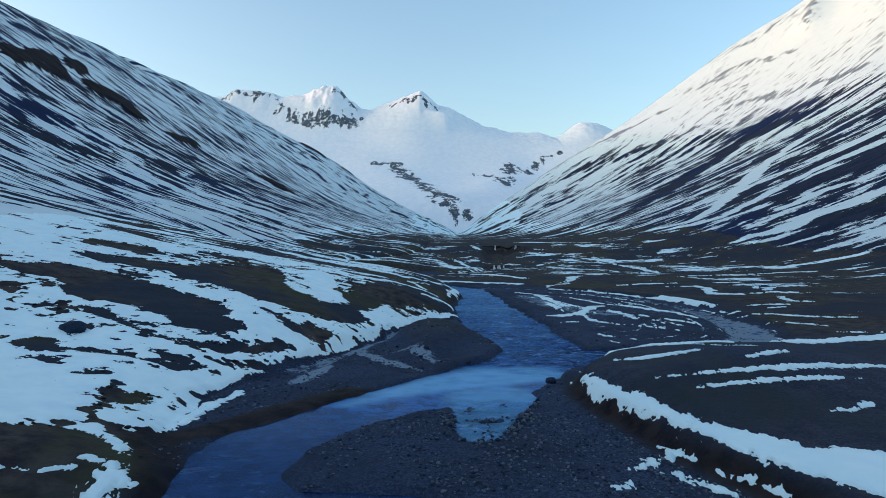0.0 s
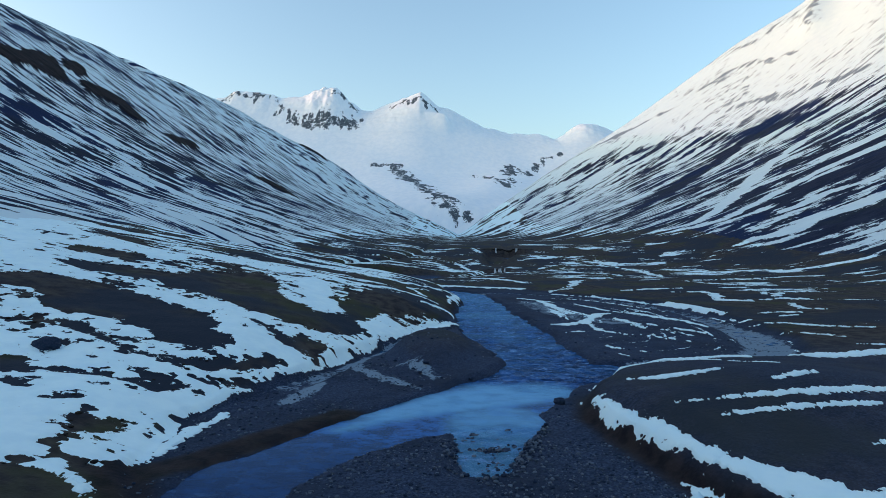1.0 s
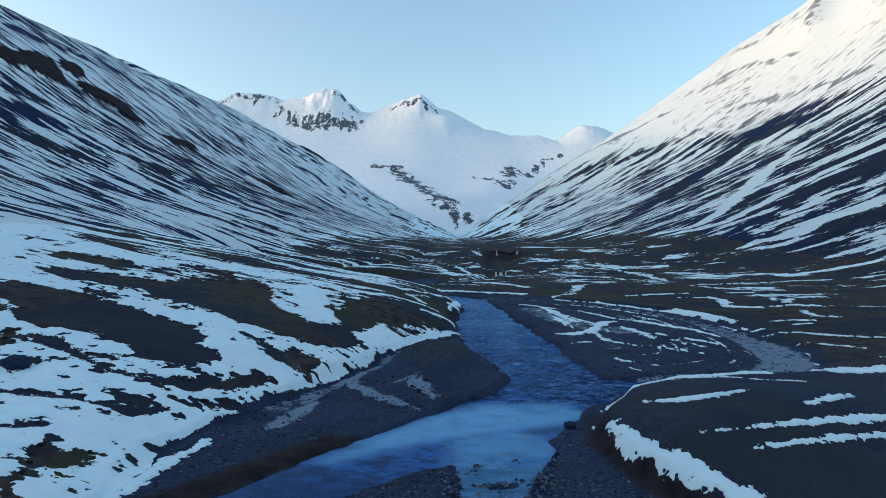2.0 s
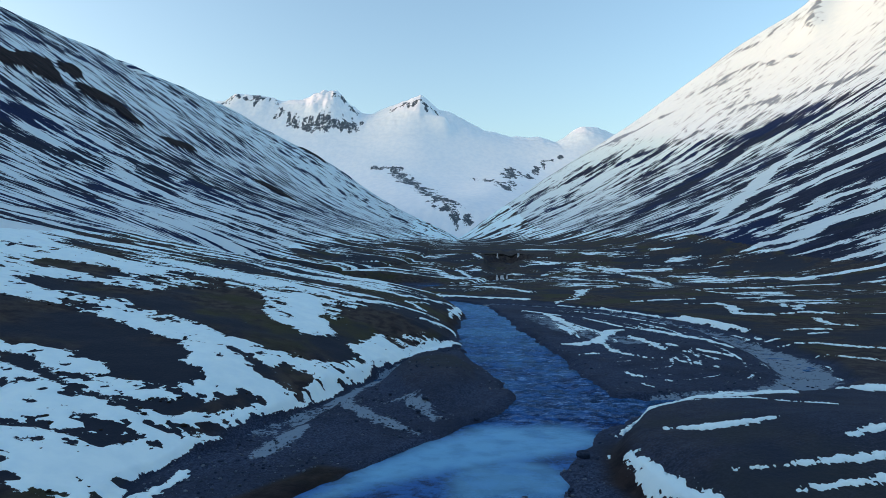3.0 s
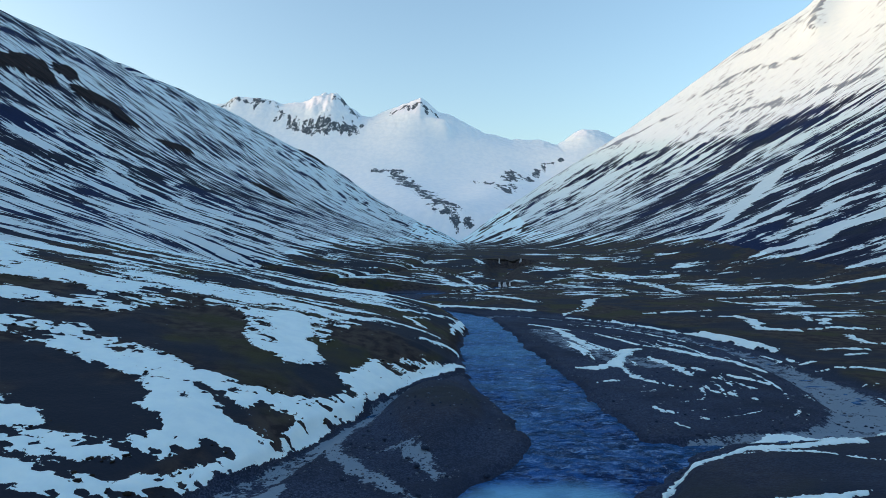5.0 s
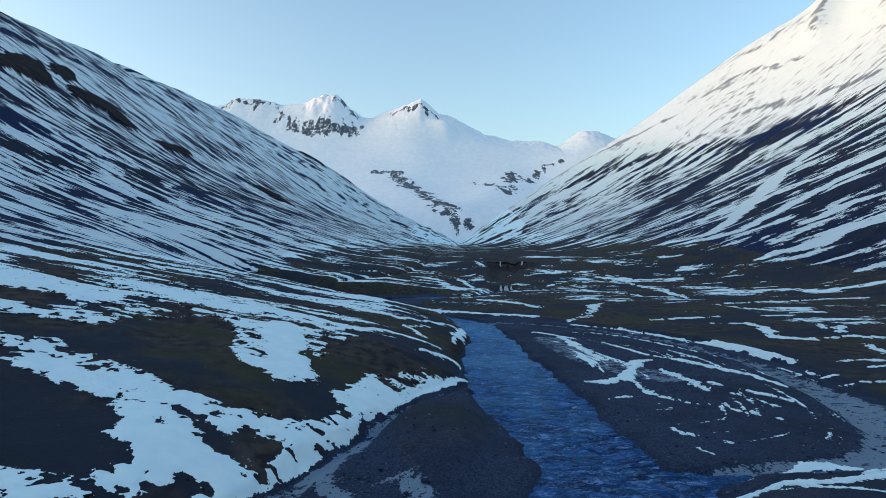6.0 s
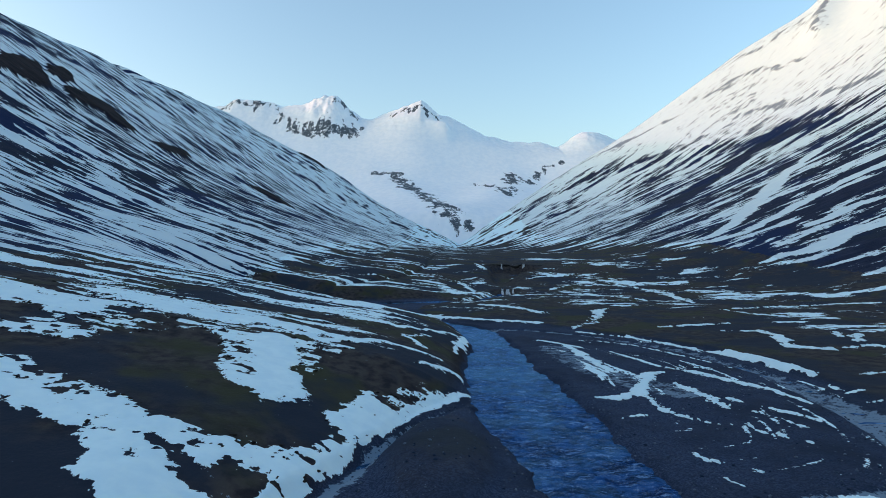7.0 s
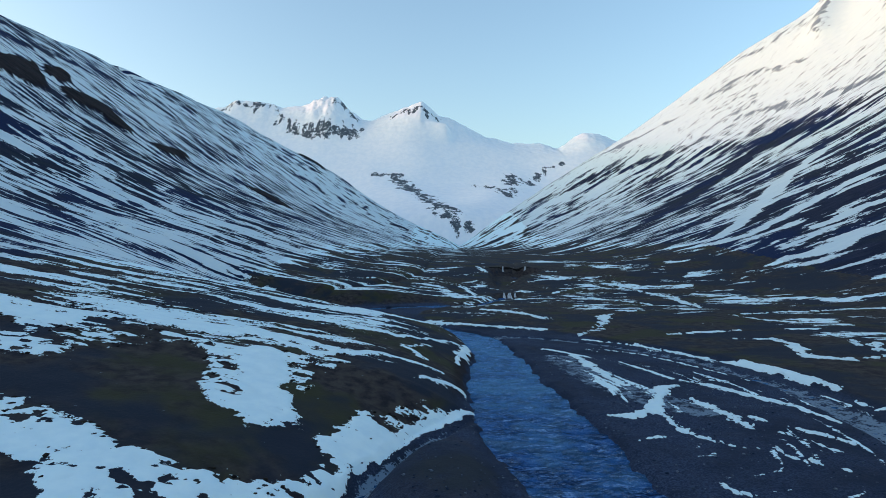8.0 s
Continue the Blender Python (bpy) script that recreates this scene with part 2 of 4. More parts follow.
def land_material(name, stretch, fine, ragged, bump, rock=(0.07, 0.16), heath=((0.022, 0.0200, 0.0245), (0.059, 0.052, 0.048)), bright=1.0, warm=1.0):
    """Snow over turf, gravel and rock. stretch: scale of the grain along x, y, z; fine: patches a metre; ragged: metres of broken edge."""
    mat, tree, shader = surface(name)
    place = add(tree, "ShaderNodeNewGeometry").outputs["Position"]
    drawn = add(tree, "ShaderNodeMapping", (("Vector", place), ("Scale", stretch))).outputs["Vector"]
    big, mid, small = grain(tree, place, fine * 0.06), grain(tree, drawn, fine * 0.5), grain(tree, drawn, fine * 2.5)
    cells = add(tree, "ShaderNodeTexVoronoi", (("Vector", place), ("Scale", fine * 7.0))).outputs["Color"]
    pebble = add(tree, "ShaderNodeSeparateColor", (("Color", cells),)).outputs[0]
    gravel = mixed(tree, ranged(tree, pebble, 0.2, 1.0), (0.018, 0.029, 0.058), (0.048, 0.069, 0.124))
    gravel = mixed(tree, ranged(tree, big, 0.35, 0.7), gravel, (0.018, 0.027, 0.050))
    turf = mixed(tree, ranged(tree, mid, 0.35, 0.65), *heath)
    turf = mixed(tree, ranged(tree, big, 0.5, 0.62), turf, (heath[1][0] * 0.72, heath[1][1] * 0.85, heath[0][2] * 1.05))
    turf = mixed(tree, ranged(tree, grain(tree, place, fine * 0.035), 0.47, 0.58), turf, (heath[0][0] * 0.95, heath[0][1] * 1.4, heath[0][2] * 1.8))
    # rock leans blue: the distance haze on the far peaks is put into its colour
    stone = mixed(tree, ranged(tree, small, 0.35, 0.7), (rock[0] * 0.72, rock[0], rock[0] * 1.3), (rock[1] * 0.85, rock[1], rock[1] * 1.15))
    ground = mixed(tree, read(tree, "turf"), gravel, turf)
    ground = mixed(tree, read(tree, "stone"), ground, stone)
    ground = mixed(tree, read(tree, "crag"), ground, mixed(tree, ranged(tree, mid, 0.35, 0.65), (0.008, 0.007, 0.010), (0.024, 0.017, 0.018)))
    rime = maths(tree, "ADD", read(tree, "frost"), maths(tree, "MULTIPLY", maths(tree, "SUBTRACT", mid, 0.5), 1.5))
    rime = maths(tree, "ADD", rime, maths(tree, "MULTIPLY", maths(tree, "SUBTRACT", small, 0.5), 1.2))
    rime = maths(tree, "MULTIPLY", ranged(tree, rime, 0.42, 0.56), 0.7)
    ground = mixed(tree, rime, ground, (0.24, 0.33, 0.42))
    speck = maths(tree, "ADD", maths(tree, "MULTIPLY", maths(tree, "SUBTRACT", mid, 0.5), 2.4 * ragged),
                  maths(tree, "MULTIPLY", maths(tree, "SUBTRACT", small, 0.5), 1.8 * ragged))
    edge = maths(tree, "ADD", read(tree, "snow"), speck)
    cover = ranged(tree, edge, -0.05 * ragged, 0.06 * ragged)
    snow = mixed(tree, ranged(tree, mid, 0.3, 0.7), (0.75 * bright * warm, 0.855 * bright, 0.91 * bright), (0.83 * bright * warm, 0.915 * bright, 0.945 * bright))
    tree.links.new(mixed(tree, cover, ground, snow), shader.inputs["Base Color"])
    tree.links.new(ranged(tree, cover, 0, 1, 0.95, 0.6), shader.inputs["Roughness"])
    relief = maths(tree, "ADD", maths(tree, "MULTIPLY", small, maths(tree, "SUBTRACT", 1.1, cover)), maths(tree, "MULTIPLY", cover, 0.6))
    rise_node = add(tree, "ShaderNodeBump", (("Height", relief), ("Distance", bump), ("Strength", 0.7)))
    tree.links.new(rise_node.outputs["Normal"], shader.inputs["Normal"])
    return mat


# bright and warm tint each land's snow after the light that falls there
FLOOR = land_material("floor_land", (1, 1, 1), 1.2, 0.8, 0.12, bright=1.05, warm=0.90)
# the pale rock of SLOPE stands in for rock lit by the sun
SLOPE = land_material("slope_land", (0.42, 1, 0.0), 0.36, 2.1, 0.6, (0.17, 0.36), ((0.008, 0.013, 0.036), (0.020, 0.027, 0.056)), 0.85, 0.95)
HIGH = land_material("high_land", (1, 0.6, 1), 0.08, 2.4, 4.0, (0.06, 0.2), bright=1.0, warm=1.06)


def water_material():
    mat, tree, shader = surface("stream_water", 0.16)
    place = add(tree, "ShaderNodeNewGeometry").outputs["Position"]
    shader.inputs["IOR"].default_value = 1.33
    shader.inputs["Specular IOR Level"].default_value = 0.0
    drawn = add(tree, "ShaderNodeMapping", (("Vector", place), ("Rotation", (0, 0, 0.15)), ("Scale", (1.0, 1.3, 1)))).outputs["Vector"]
    flow = add(tree, "ShaderNodeMapping", (("Vector", place), ("Rotation", (0, 0, -0.2)), ("Scale", (0.7, 1.5, 1)))).outputs["Vector"]
    rough = read(tree, "riffle")
    wave = grain(tree, drawn, 3.5, 4, 0.7)
    # light and dark dapples of the ripples are painted into the base colour
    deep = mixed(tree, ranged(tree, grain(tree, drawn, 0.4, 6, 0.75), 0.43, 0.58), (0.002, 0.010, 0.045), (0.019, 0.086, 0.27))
    # the near reach is drawn in a darker navy
    deep = mixed(tree, maths(tree, "MULTIPLY", read(tree, "near_dark"), 0.75), deep, (0.003, 0.008, 0.034))
    # paler water: painted sky reflection in the bend, and the real shallows
    sheen_shoal = maths(tree, "MULTIPLY", read(tree, "pale"), ranged(tree, grain(tree, drawn, 0.35, 4), 0.3, 0.6, 0.7, 1.0))
    deep = mixed(tree, sheen_shoal, deep, (0.16, 0.39, 0.58))
    # pale ripple crests: sky glints and foam flecks, painted as colour
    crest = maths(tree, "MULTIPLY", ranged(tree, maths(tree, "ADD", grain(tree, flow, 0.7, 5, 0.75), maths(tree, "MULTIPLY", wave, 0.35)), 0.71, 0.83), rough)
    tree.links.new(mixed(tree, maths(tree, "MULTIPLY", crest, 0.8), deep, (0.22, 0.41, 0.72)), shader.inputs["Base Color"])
    node = add(tree, "ShaderNodeBump", (("Height", wave), ("Distance", 0.4), ("Strength", maths(tree, "MULTIPLY", rough, 0.9))))
    tree.links.new(node.outputs["Normal"], shader.inputs["Normal"])
    gloss = add(tree, "ShaderNodeBsdfAnisotropic", (("Color", (0.27, 0.43, 0.80, 1.0)), ("Roughness", 0.10), ("Normal", node.outputs["Normal"])))
    edge = add(tree, "ShaderNodeFresnel", (("IOR", 1.33), ("Normal", node.outputs["Normal"])))
    both = add(tree, "ShaderNodeMixShader", ((0, edge.outputs[0]), (1, shader.outputs[0]), (2, gloss.outputs[0])))
    tree.links.new(both.outputs[0], tree.nodes["Material Output"].inputs["Surface"])
    return mat


def snow_material():
    mat, tree, shader = surface("old_snow", 0.6)
    place = add(tree, "ShaderNodeNewGeometry").outputs["Position"]
    drift, fleck = grain(tree, place, 0.5), grain(tree, place, 5.0)
    tree.links.new(mixed(tree, ranged(tree, drift, 0.3, 0.7), (0.71, 0.895, 0.95), (0.77, 0.94, 0.965)), shader.inputs["Base Color"])
    node = add(tree, "ShaderNodeBump", (("Height", fleck), ("Distance", 0.05), ("Strength", 0.5)))
    tree.links.new(node.outputs["Normal"], shader.inputs["Normal"])
    return mat


SNOW = snow_material()
WATER = water_material()

# ---- land ----
# bare turf showing on the snowy left bank
KNOLL = [(-56, 74), (-51.3, 77.4), (-49.2, 79.2), (-45.4, 79.7), (-41.1, 80), (-36.6, 78.6), (-33, 77), (-29.5, 75.6), (-27, 74.6), (-25, 72.2), (-25, 70.4), (-23, 68.4), (-22.7, 66.5),
         (-23.3, 64), (-24.4, 63.8), (-26.4, 65.1), (-28.1, 64.9), (-29.9, 66.1), (-32.1, 66.8), (-34.3, 67.5), (-38.7, 67), (-40.6, 68), (-43.6, 70.2), (-46.9, 72.6), (-50, 72)]
TURF_BELT = [(-42, 88), (-37.5, 100), (-33, 107), (-28, 106), (-25.5, 99), (-22.5, 92), (-18, 88), (-14, 89.6), (-11.6, 90), (-11.2, 85.5),
             (-14, 81.4), (-19, 79), (-24, 80.5), (-31, 82.8)]
GREEN_KNOLL = [(-15.6, 106), (-10.5, 116), (-4, 119), (1.4, 117), (1.8, 111.5), (-3, 107.8), (-7, 102), (-10, 98), (-12, 90), (-14.4, 91.6), (-15.8, 98)]
CUT_BANK = [(-40, 26), (-30, 32.6), (-25.3, 35), (-23.6, 37), (-20.4, 37), (-18.3, 36), (-14, 32.5), (-14.2, 20), (-40, 18)]
BANK_FACE = [(-21.3, 39.8), (-20.2, 41.4), (-19.6, 43.6), (-17, 40), (-13.6, 32.5), (-14.2, 28), (-15.6, 30), (-17.0, 33.4), (-18.3, 36)]
LEFT_HEATH = [(-54, 88), (-48, 92.6), (-45, 94.6), (-40, 94.4), (-36, 89), (-40, 86.4), (-46, 85.6)]
MOTTLED = [(-46, 98), (-46, 108), (-42, 117), (-35, 116), (-28, 110), (-33, 104), (-38, 97)]
LEFT_STRIP = [(-60, 100), (-54, 103), (-50.6, 104), (-46.4, 102.8), (-47.4, 98.6), (-51, 97.2), (-57, 96.6)]
TUFTS = [(-21.4, 75.9), (-18.7, 75), (-16.9, 76.1), (-14.3, 77), (-13.9, 75.1), (-14.9, 72.7), (-17.1, 71.5), (-18.5, 73), (-20.2, 73.9)]
TUSSOCKS = [(-25, 43.2), (-26, 46), (-25.4, 48.3), (-24.3, 46.9), (-23.1, 47.6), (-22.7, 46.5), (-23.6, 44)]
# turf along small rims in the snow: x, y, half width
TURF_LINES = ([(-39.8, 64.4, 0.3), (-38.1, 64.5, 0.6), (-35.7, 63.9, 0.8), (-33.1, 62.6, 0.6), (-30.3, 61.1, 0.25), (-27.4, 60.9, 0.45), (-25.3, 60.1, 0.2), (-23.3, 59.7, 0.0)],
              [(-25.9, 60.5, 0.2), (-24, 60.9, 0.6), (-22.2, 62, 0.8), (-19.9, 63.9, 1.0), (-18.9, 65.4, 0.9), (-17.6, 67.4, 0.3)],
              [(-36.4, 53.4, 1.4), (-33.8, 52.8, 1.2), (-32.4, 53.4, 0.6), (-30.4, 54.2, 0.5), (-28.6, 54.5, 0.25), (-26.6, 55, 0.4), (-24.7, 55.2, 0.5), (-23.5, 56, 0.6), (-22.6, 57.1, 0.3)],
              [(-28.5, 48.2, 0.3), (-27.3, 49.1, 0.4)], [(-25, 56.4, 0.4), (-24.3, 56.9, 0.4)], [(-19.7, 60, 0.15), (-19, 60.6, 0.25)], [(-48, 67.4, 0.5), (-45.6, 70.7, 0.3)], [(-34, 49.8, 0.3), (-31.6, 49.8, 0.4)])
BARE = (LEFT_HEATH, LEFT_STRIP, KNOLL, TURF_BELT, GREEN_KNOLL, TUFTS, TUSSOCKS, CUT_BANK, BANK_FACE)
SNOW_WEDGE = [(-22, 108, 3), (-20, 99, 2.6), (-17.3, 91.5, 1.8)]
SNOW_LINES = ([(-17, 112.6, 0.9), (-13.5, 117.7, 1.0), (-9.1, 122.4, 1.0), (-5.1, 122.8, 0.8), (-1.5, 123.5, 0.4)], [(-4.6, 112.7, 0.25), (-2.2, 115.4, 0.55), (0.1, 117.8, 0.6), (1.8, 118.5, 0.3)],
              [(-7.6, 133.5, 0.3), (-6, 132.4, 0.6), (-4.3, 129.2, 0.4)], [(0.8, 137.7, 0.4), (2.3, 146.3, 0.9), (4.2, 160, 0.8)], [(-23.1, 141.8, 1.6), (-15.5, 140.3, 1.5), (-8.4, 141.5, 0.9), (1.0, 151, 0.4)],
              [(-7.8, 134, 0.2), (-3.5, 140, 0.5)], [(-30, 122, 1.4), (-24, 118, 1.2), (-17, 113, 1.0)], [(-34, 160, 2.0), (-22, 165, 2.0), (-8, 172, 1.4), (-1, 178, 0.5)], [(-40, 190, 2.5), (-26, 188, 2.0), (-14, 192, 1.0)])
# rock bands across the slopes
SLAB = [(-330, 440), (-340, 493), (-363, 541), (-366, 562), (-367, 577), (-344, 557), (-310, 509), (-306, 491), (-309, 474), (-311, 463), (-300, 430)]
SLAB_TOP = [(-376, 604), (-388, 647), (-379, 651), (-350, 606), (-344, 580), (-348, 563)]
SLAB_FOOT = [(-331, 556), (-337, 596), (-333, 618), (-321, 622), (-299, 600), (-285, 594), (-273, 568), (-283, 560), (-302, 562), (-306, 543), (-313, 537)]
LEDGE = [(-271, 593), (-276, 633), (-278, 685), (-261, 663), (-254, 605), (-258, 584)]
LOW_LEDGE = [(-230, 712), (-231, 770), (-222, 794), (-191, 775), (-170, 730), (-182, 722), (-204, 744), (-222, 740)]
FAR_LEDGE = [(-392, 1660), (-396, 1712), (-352, 1722), (-305, 1640), (-312, 1600), (-352, 1672)]
CLIFFS = (SLAB, SLAB_TOP, SLAB_FOOT, LEDGE, LOW_LEDGE, FAR_LEDGE)
# loose rock showing on the left side: x, y, half width
SCREE = ([(-414, 595, 5), (-427, 629, 7), (-427, 655, 7), (-447, 713, 9), (-441, 735, 7), (-446, 779, 6)], [(-161, 277, 4), (-156, 293, 5)], [(-157, 335, 5), (-143, 324, 4)],
         [(-98, 162, 4), (-107, 182, 5)], [(-201, 391, 5), (-186, 393, 6), (-184, 410, 6)], [(-167, 408, 5), (-164, 456, 8)], [(-218, 506, 7), (-219, 536, 8)], [(-170, 560, 8), (-150, 640, 10)])
RIGHT_CRAG = [(569, 1234, 8), (605, 1168, 8), (610, 1020, 10), (606, 962, 12), (606, 916, 16), (608, 882, 12)]
BOULDER_BELT = [(525, 987, 10), (526, 947, 14), (534, 915, 12), (532, 875, 10)]
DARK_BAND = [(435, 1072, 6), (494, 1076, 8), (494, 1006, 9), (491, 886, 8), (509, 834, 5)]
SKYLINE_ROCK = [(760, 1690, 8), (795, 1667, 10), (789, 1537, 12), (844, 1554, 10)]
UPPER_BAND = [(632, 1484, 6), (687, 1482, 9), (716, 1442, 9), (717, 1315, 7), (741, 1265, 5)]
EDGE_ROCK = [(330, 1712, 10), (395, 1702, 14), (452, 1583, 13), (535, 1505, 12), (576, 1451, 7)]
SMALL_CRAG = [(421, 1337, 9), (460, 1299, 8)]
RIGHT_BELT = [(215, 721, 10), (257, 766, 20), (304, 822, 24), (374, 882, 26), (392, 874, 22), (443, 936, 24), (473, 919, 18), (478, 875, 12)]
CHUTES = ([(150, 500, 2), (189, 462, 6), (232, 505, 8), (325, 614, 10), (395, 671, 9), (417, 664, 6)], [(152, 465, 3), (196, 434, 7), (249, 464, 8), (295, 479, 8), (324, 475, 8), (380, 470, 7)],
          [(166, 353, 2), (182, 356, 5), (191, 349, 6), (214, 355, 8), (236, 355, 9), (300, 352, 8)], [(220, 395, 5), (237, 399, 6), (252, 399, 5), (266, 396, 5), (320, 392, 6)])
DARK_RUNS = ([(205, 409, 4), (227, 412, 5), (264, 438, 8), (296, 434, 10), (360, 430, 10)], [(200, 376, 2), (240, 377, 5), (280, 374, 6), (330, 372, 6)], [(190, 322, 3), (230, 324, 6), (290, 322, 8)])


def warped(x, y, size, reach, seed):
    return x + reach * fbm(x / size, y / size, seed), y + reach * fbm(x / size, y / size, seed + 1)


def nearest(x, y, lines):
    best = np.full(np.shape(x), 1e6)
    for line in lines:
        best = np.minimum(best, ribbon(x, y, line))
    return best


def snow_on_bank(x, y):
    """Metres inside the snow's edge on the left bank."""
    s = 1.3 + 0.7 * fbm(x / 7, y / 5, 60) - 2.2 * step(0.12, 0.45, fbm(x / 3.2, y / 2.2, 63)) * step(-0.1, 0.35, fbm(x / 13, y / 9, 64))
    far = 2.8 * streaks((x + 0.35 * y) / 22, (y - 0.12 * x + 1.5 * fbm(x / 7, y / 7, 119)) / 4.0, 65, 5, 0.78) + 0.8 * fbm(x / 30, y / 20, 99) - 0.25
    s = s - 1.9 * step(0.2, 0.45, fbm(x / 1.4, y / 1.0, 133, 3)) * step(-0.15, 0.25, fbm(x / 7, y / 6, 134))
    far = far - 1.3 * step(20, 5, np.interp(y, LEFT_EDGE_Y, LEFT_EDGE_X) - x) * step(112, 124, y) * step(250, 225, y)
    s = s + (far - s) * step(88, 104, y + 0.25 * x)
    ring = np.full(np.shape(x), -99.0)
    jx, jy = x + 1.3 * fbm(x / 3.0, y / 3.0, 66), y + 1.3 * fbm(x / 3.0, y / 3.0, 67)
    for one in BARE:
        ring = np.maximum(ring, outline(jx, jy, one))
    ring = np.maximum(ring, -nearest(x + 0.5 * fbm(x, y, 106), y + 0.5 * fbm(x, y, 107), TURF_LINES) + 0.35 * fbm(x / 0.9, y / 0.9, 108, 3))
    s = np.minimum(s, -ring)
    s = np.minimum(s, 1.6 - step(-2, 4, outline(jx, jy, MOTTLED)) * (1.9 - 2.6 * streaks(x / 5, y / 1.8, 118, 4, 0.75)))
    s = s - (1.5 + 0.6 * step(48, 58, y)) * np.exp(np.minimum(ring, 0) / (1.5 + 2.7 * step(48, 58, y))) * step(0.06, 0.36, fbm(x / 1.5, y / 1.0, 68, 4, 0.6)) * (ring < 0.3)
    s = np.maximum(s, np.where(y > 108, 1.3 * (0.5 * fbm(x / 1.6, y / 1.6, 105, 3) - nearest(jx, jy, SNOW_LINES)), -9))
    return np.maximum(s, -ribbon(jx, jy, SNOW_WEDGE) - 0.2)


def snow_on_floor(x, y):
    left_in = into_bank(x, y)
    bank = outline(x, y, RIGHT_BANK)
    rim = (left_in - 0.1 + 0.5 * step(112, 95, y) - 1.0 * step(50, 58, y) * step(96, 88, y)) * 2.5
    s = np.where(left_in > -1, np.minimum(snow_on_bank(x, y), rim), -2.0)
    near = 1 - step(130, 215, y)
    right_snow = -0.62 - 0.25 * step(80, 130, x) - 1.3 * near * step(100, 75, x) + 3.1 * streaks((x - 0.2 * y) / 15, (y + 0.06 * x + 3.0 * fbm(x / 11, y / 11, 125)) / (2.8 + 0.007 * y), 61, 5, 0.78) + 1.2 * fbm(x / 38, y / 26, 69)
    right_snow = right_snow - 1.2 * step(225, 212, y) * step(90, 70, x)
    upper = -0.25 + 2.8 * streaks((x + 0.35 * y) / 15, (y - 0.9 * x + 4 * fbm(x / 12, y / 12, 126)) / 13.0, 127, 5, 0.8) + 1.0 * fbm(x / 40, y / 40, 128)
    upper = upper - 1.2 * step(380, 440, y) * step(-60, -20, x)
    right_snow = right_snow + (upper - right_snow) * step(282, 292, y) * step(30, 5, x - 0.2 * (y - 300))
    right_snow = np.minimum(right_snow, bank - 3.5)
    behind = into_bluff(x, y)
    above = -0.75 + 2.8 * streaks(x / 26, (behind + 4 * fbm(x / 14, y / 14, 126)) / 6.5, 127, 4, 0.75) + 0.8 * fbm(x / 30, y / 30, 128)
    above = np.maximum(above, 1.3 - np.abs(behind - 13 - 1.5 * fbm(x / 9, y / 9, 129)) / (0.9 + 0.02 * np.clip(-x, 0, 60)))
    above = above - 4 * step(-0.5, 1.5, behind) * step(12.5, 10.5, behind) * step(-75, -50, x - 8 * fbm(x / 5, y / 5, 135))
    right_snow = np.where(behind > -0.5, right_snow + (above - right_snow) * step(4, -6, x) * (1 - step(120, 170, behind)), right_snow)
    right_snow = right_snow - 0.6 * np.exp(-((x - 30) / 32) ** 2 - ((y - 350) / 60) ** 2)
    right_snow = right_snow - 3.0 * np.exp(-((x - 41) / 12) ** 2 - ((y - 409) / 9) ** 2)
    arm = ribbon(x, y, RIGHT_ARM)
    wisps = -1.0 + 2.6 * streaks(y / 16, arm / 1.5, 112, 4, 0.75) + 0.9 * fbm(x / 9, y / 14, 113)
    wisps = np.minimum(wisps, np.minimum(river_distance(x, y) - 5, (y - 84) / 6)) - 1.5 * step(158, 170, y)
    s = np.where((left_in < -8) & (x > 12), np.minimum(wisps, arm - 0.5), s)
    return np.where(bank > 0.5, right_snow, s)


def lanes(y, spans):
    """Counts the gullies across a slope: they lie wider apart up the valley."""
    return np.interp(y, *spans)


LEFT_LANES = ([-1500, 150, 300, 600, 1000, 1600, 2700], [-500, 0, 42, 104, 160, 215, 290])
RIGHT_LANES = ([-1500, 250, 450, 800, 1200, 1800, 2700], [-200, 0, 24, 62, 98, 142, 200])


def cliffs(x, y):
    """Metres inside a cliff on the left side."""
    jx, jy = warped(x, y, 12, 3, 75)
    inside = np.full(np.shape(x), -99.0)
    for ring in CLIFFS:
        inside = np.maximum(inside, outline(jx, jy, ring))
    return inside


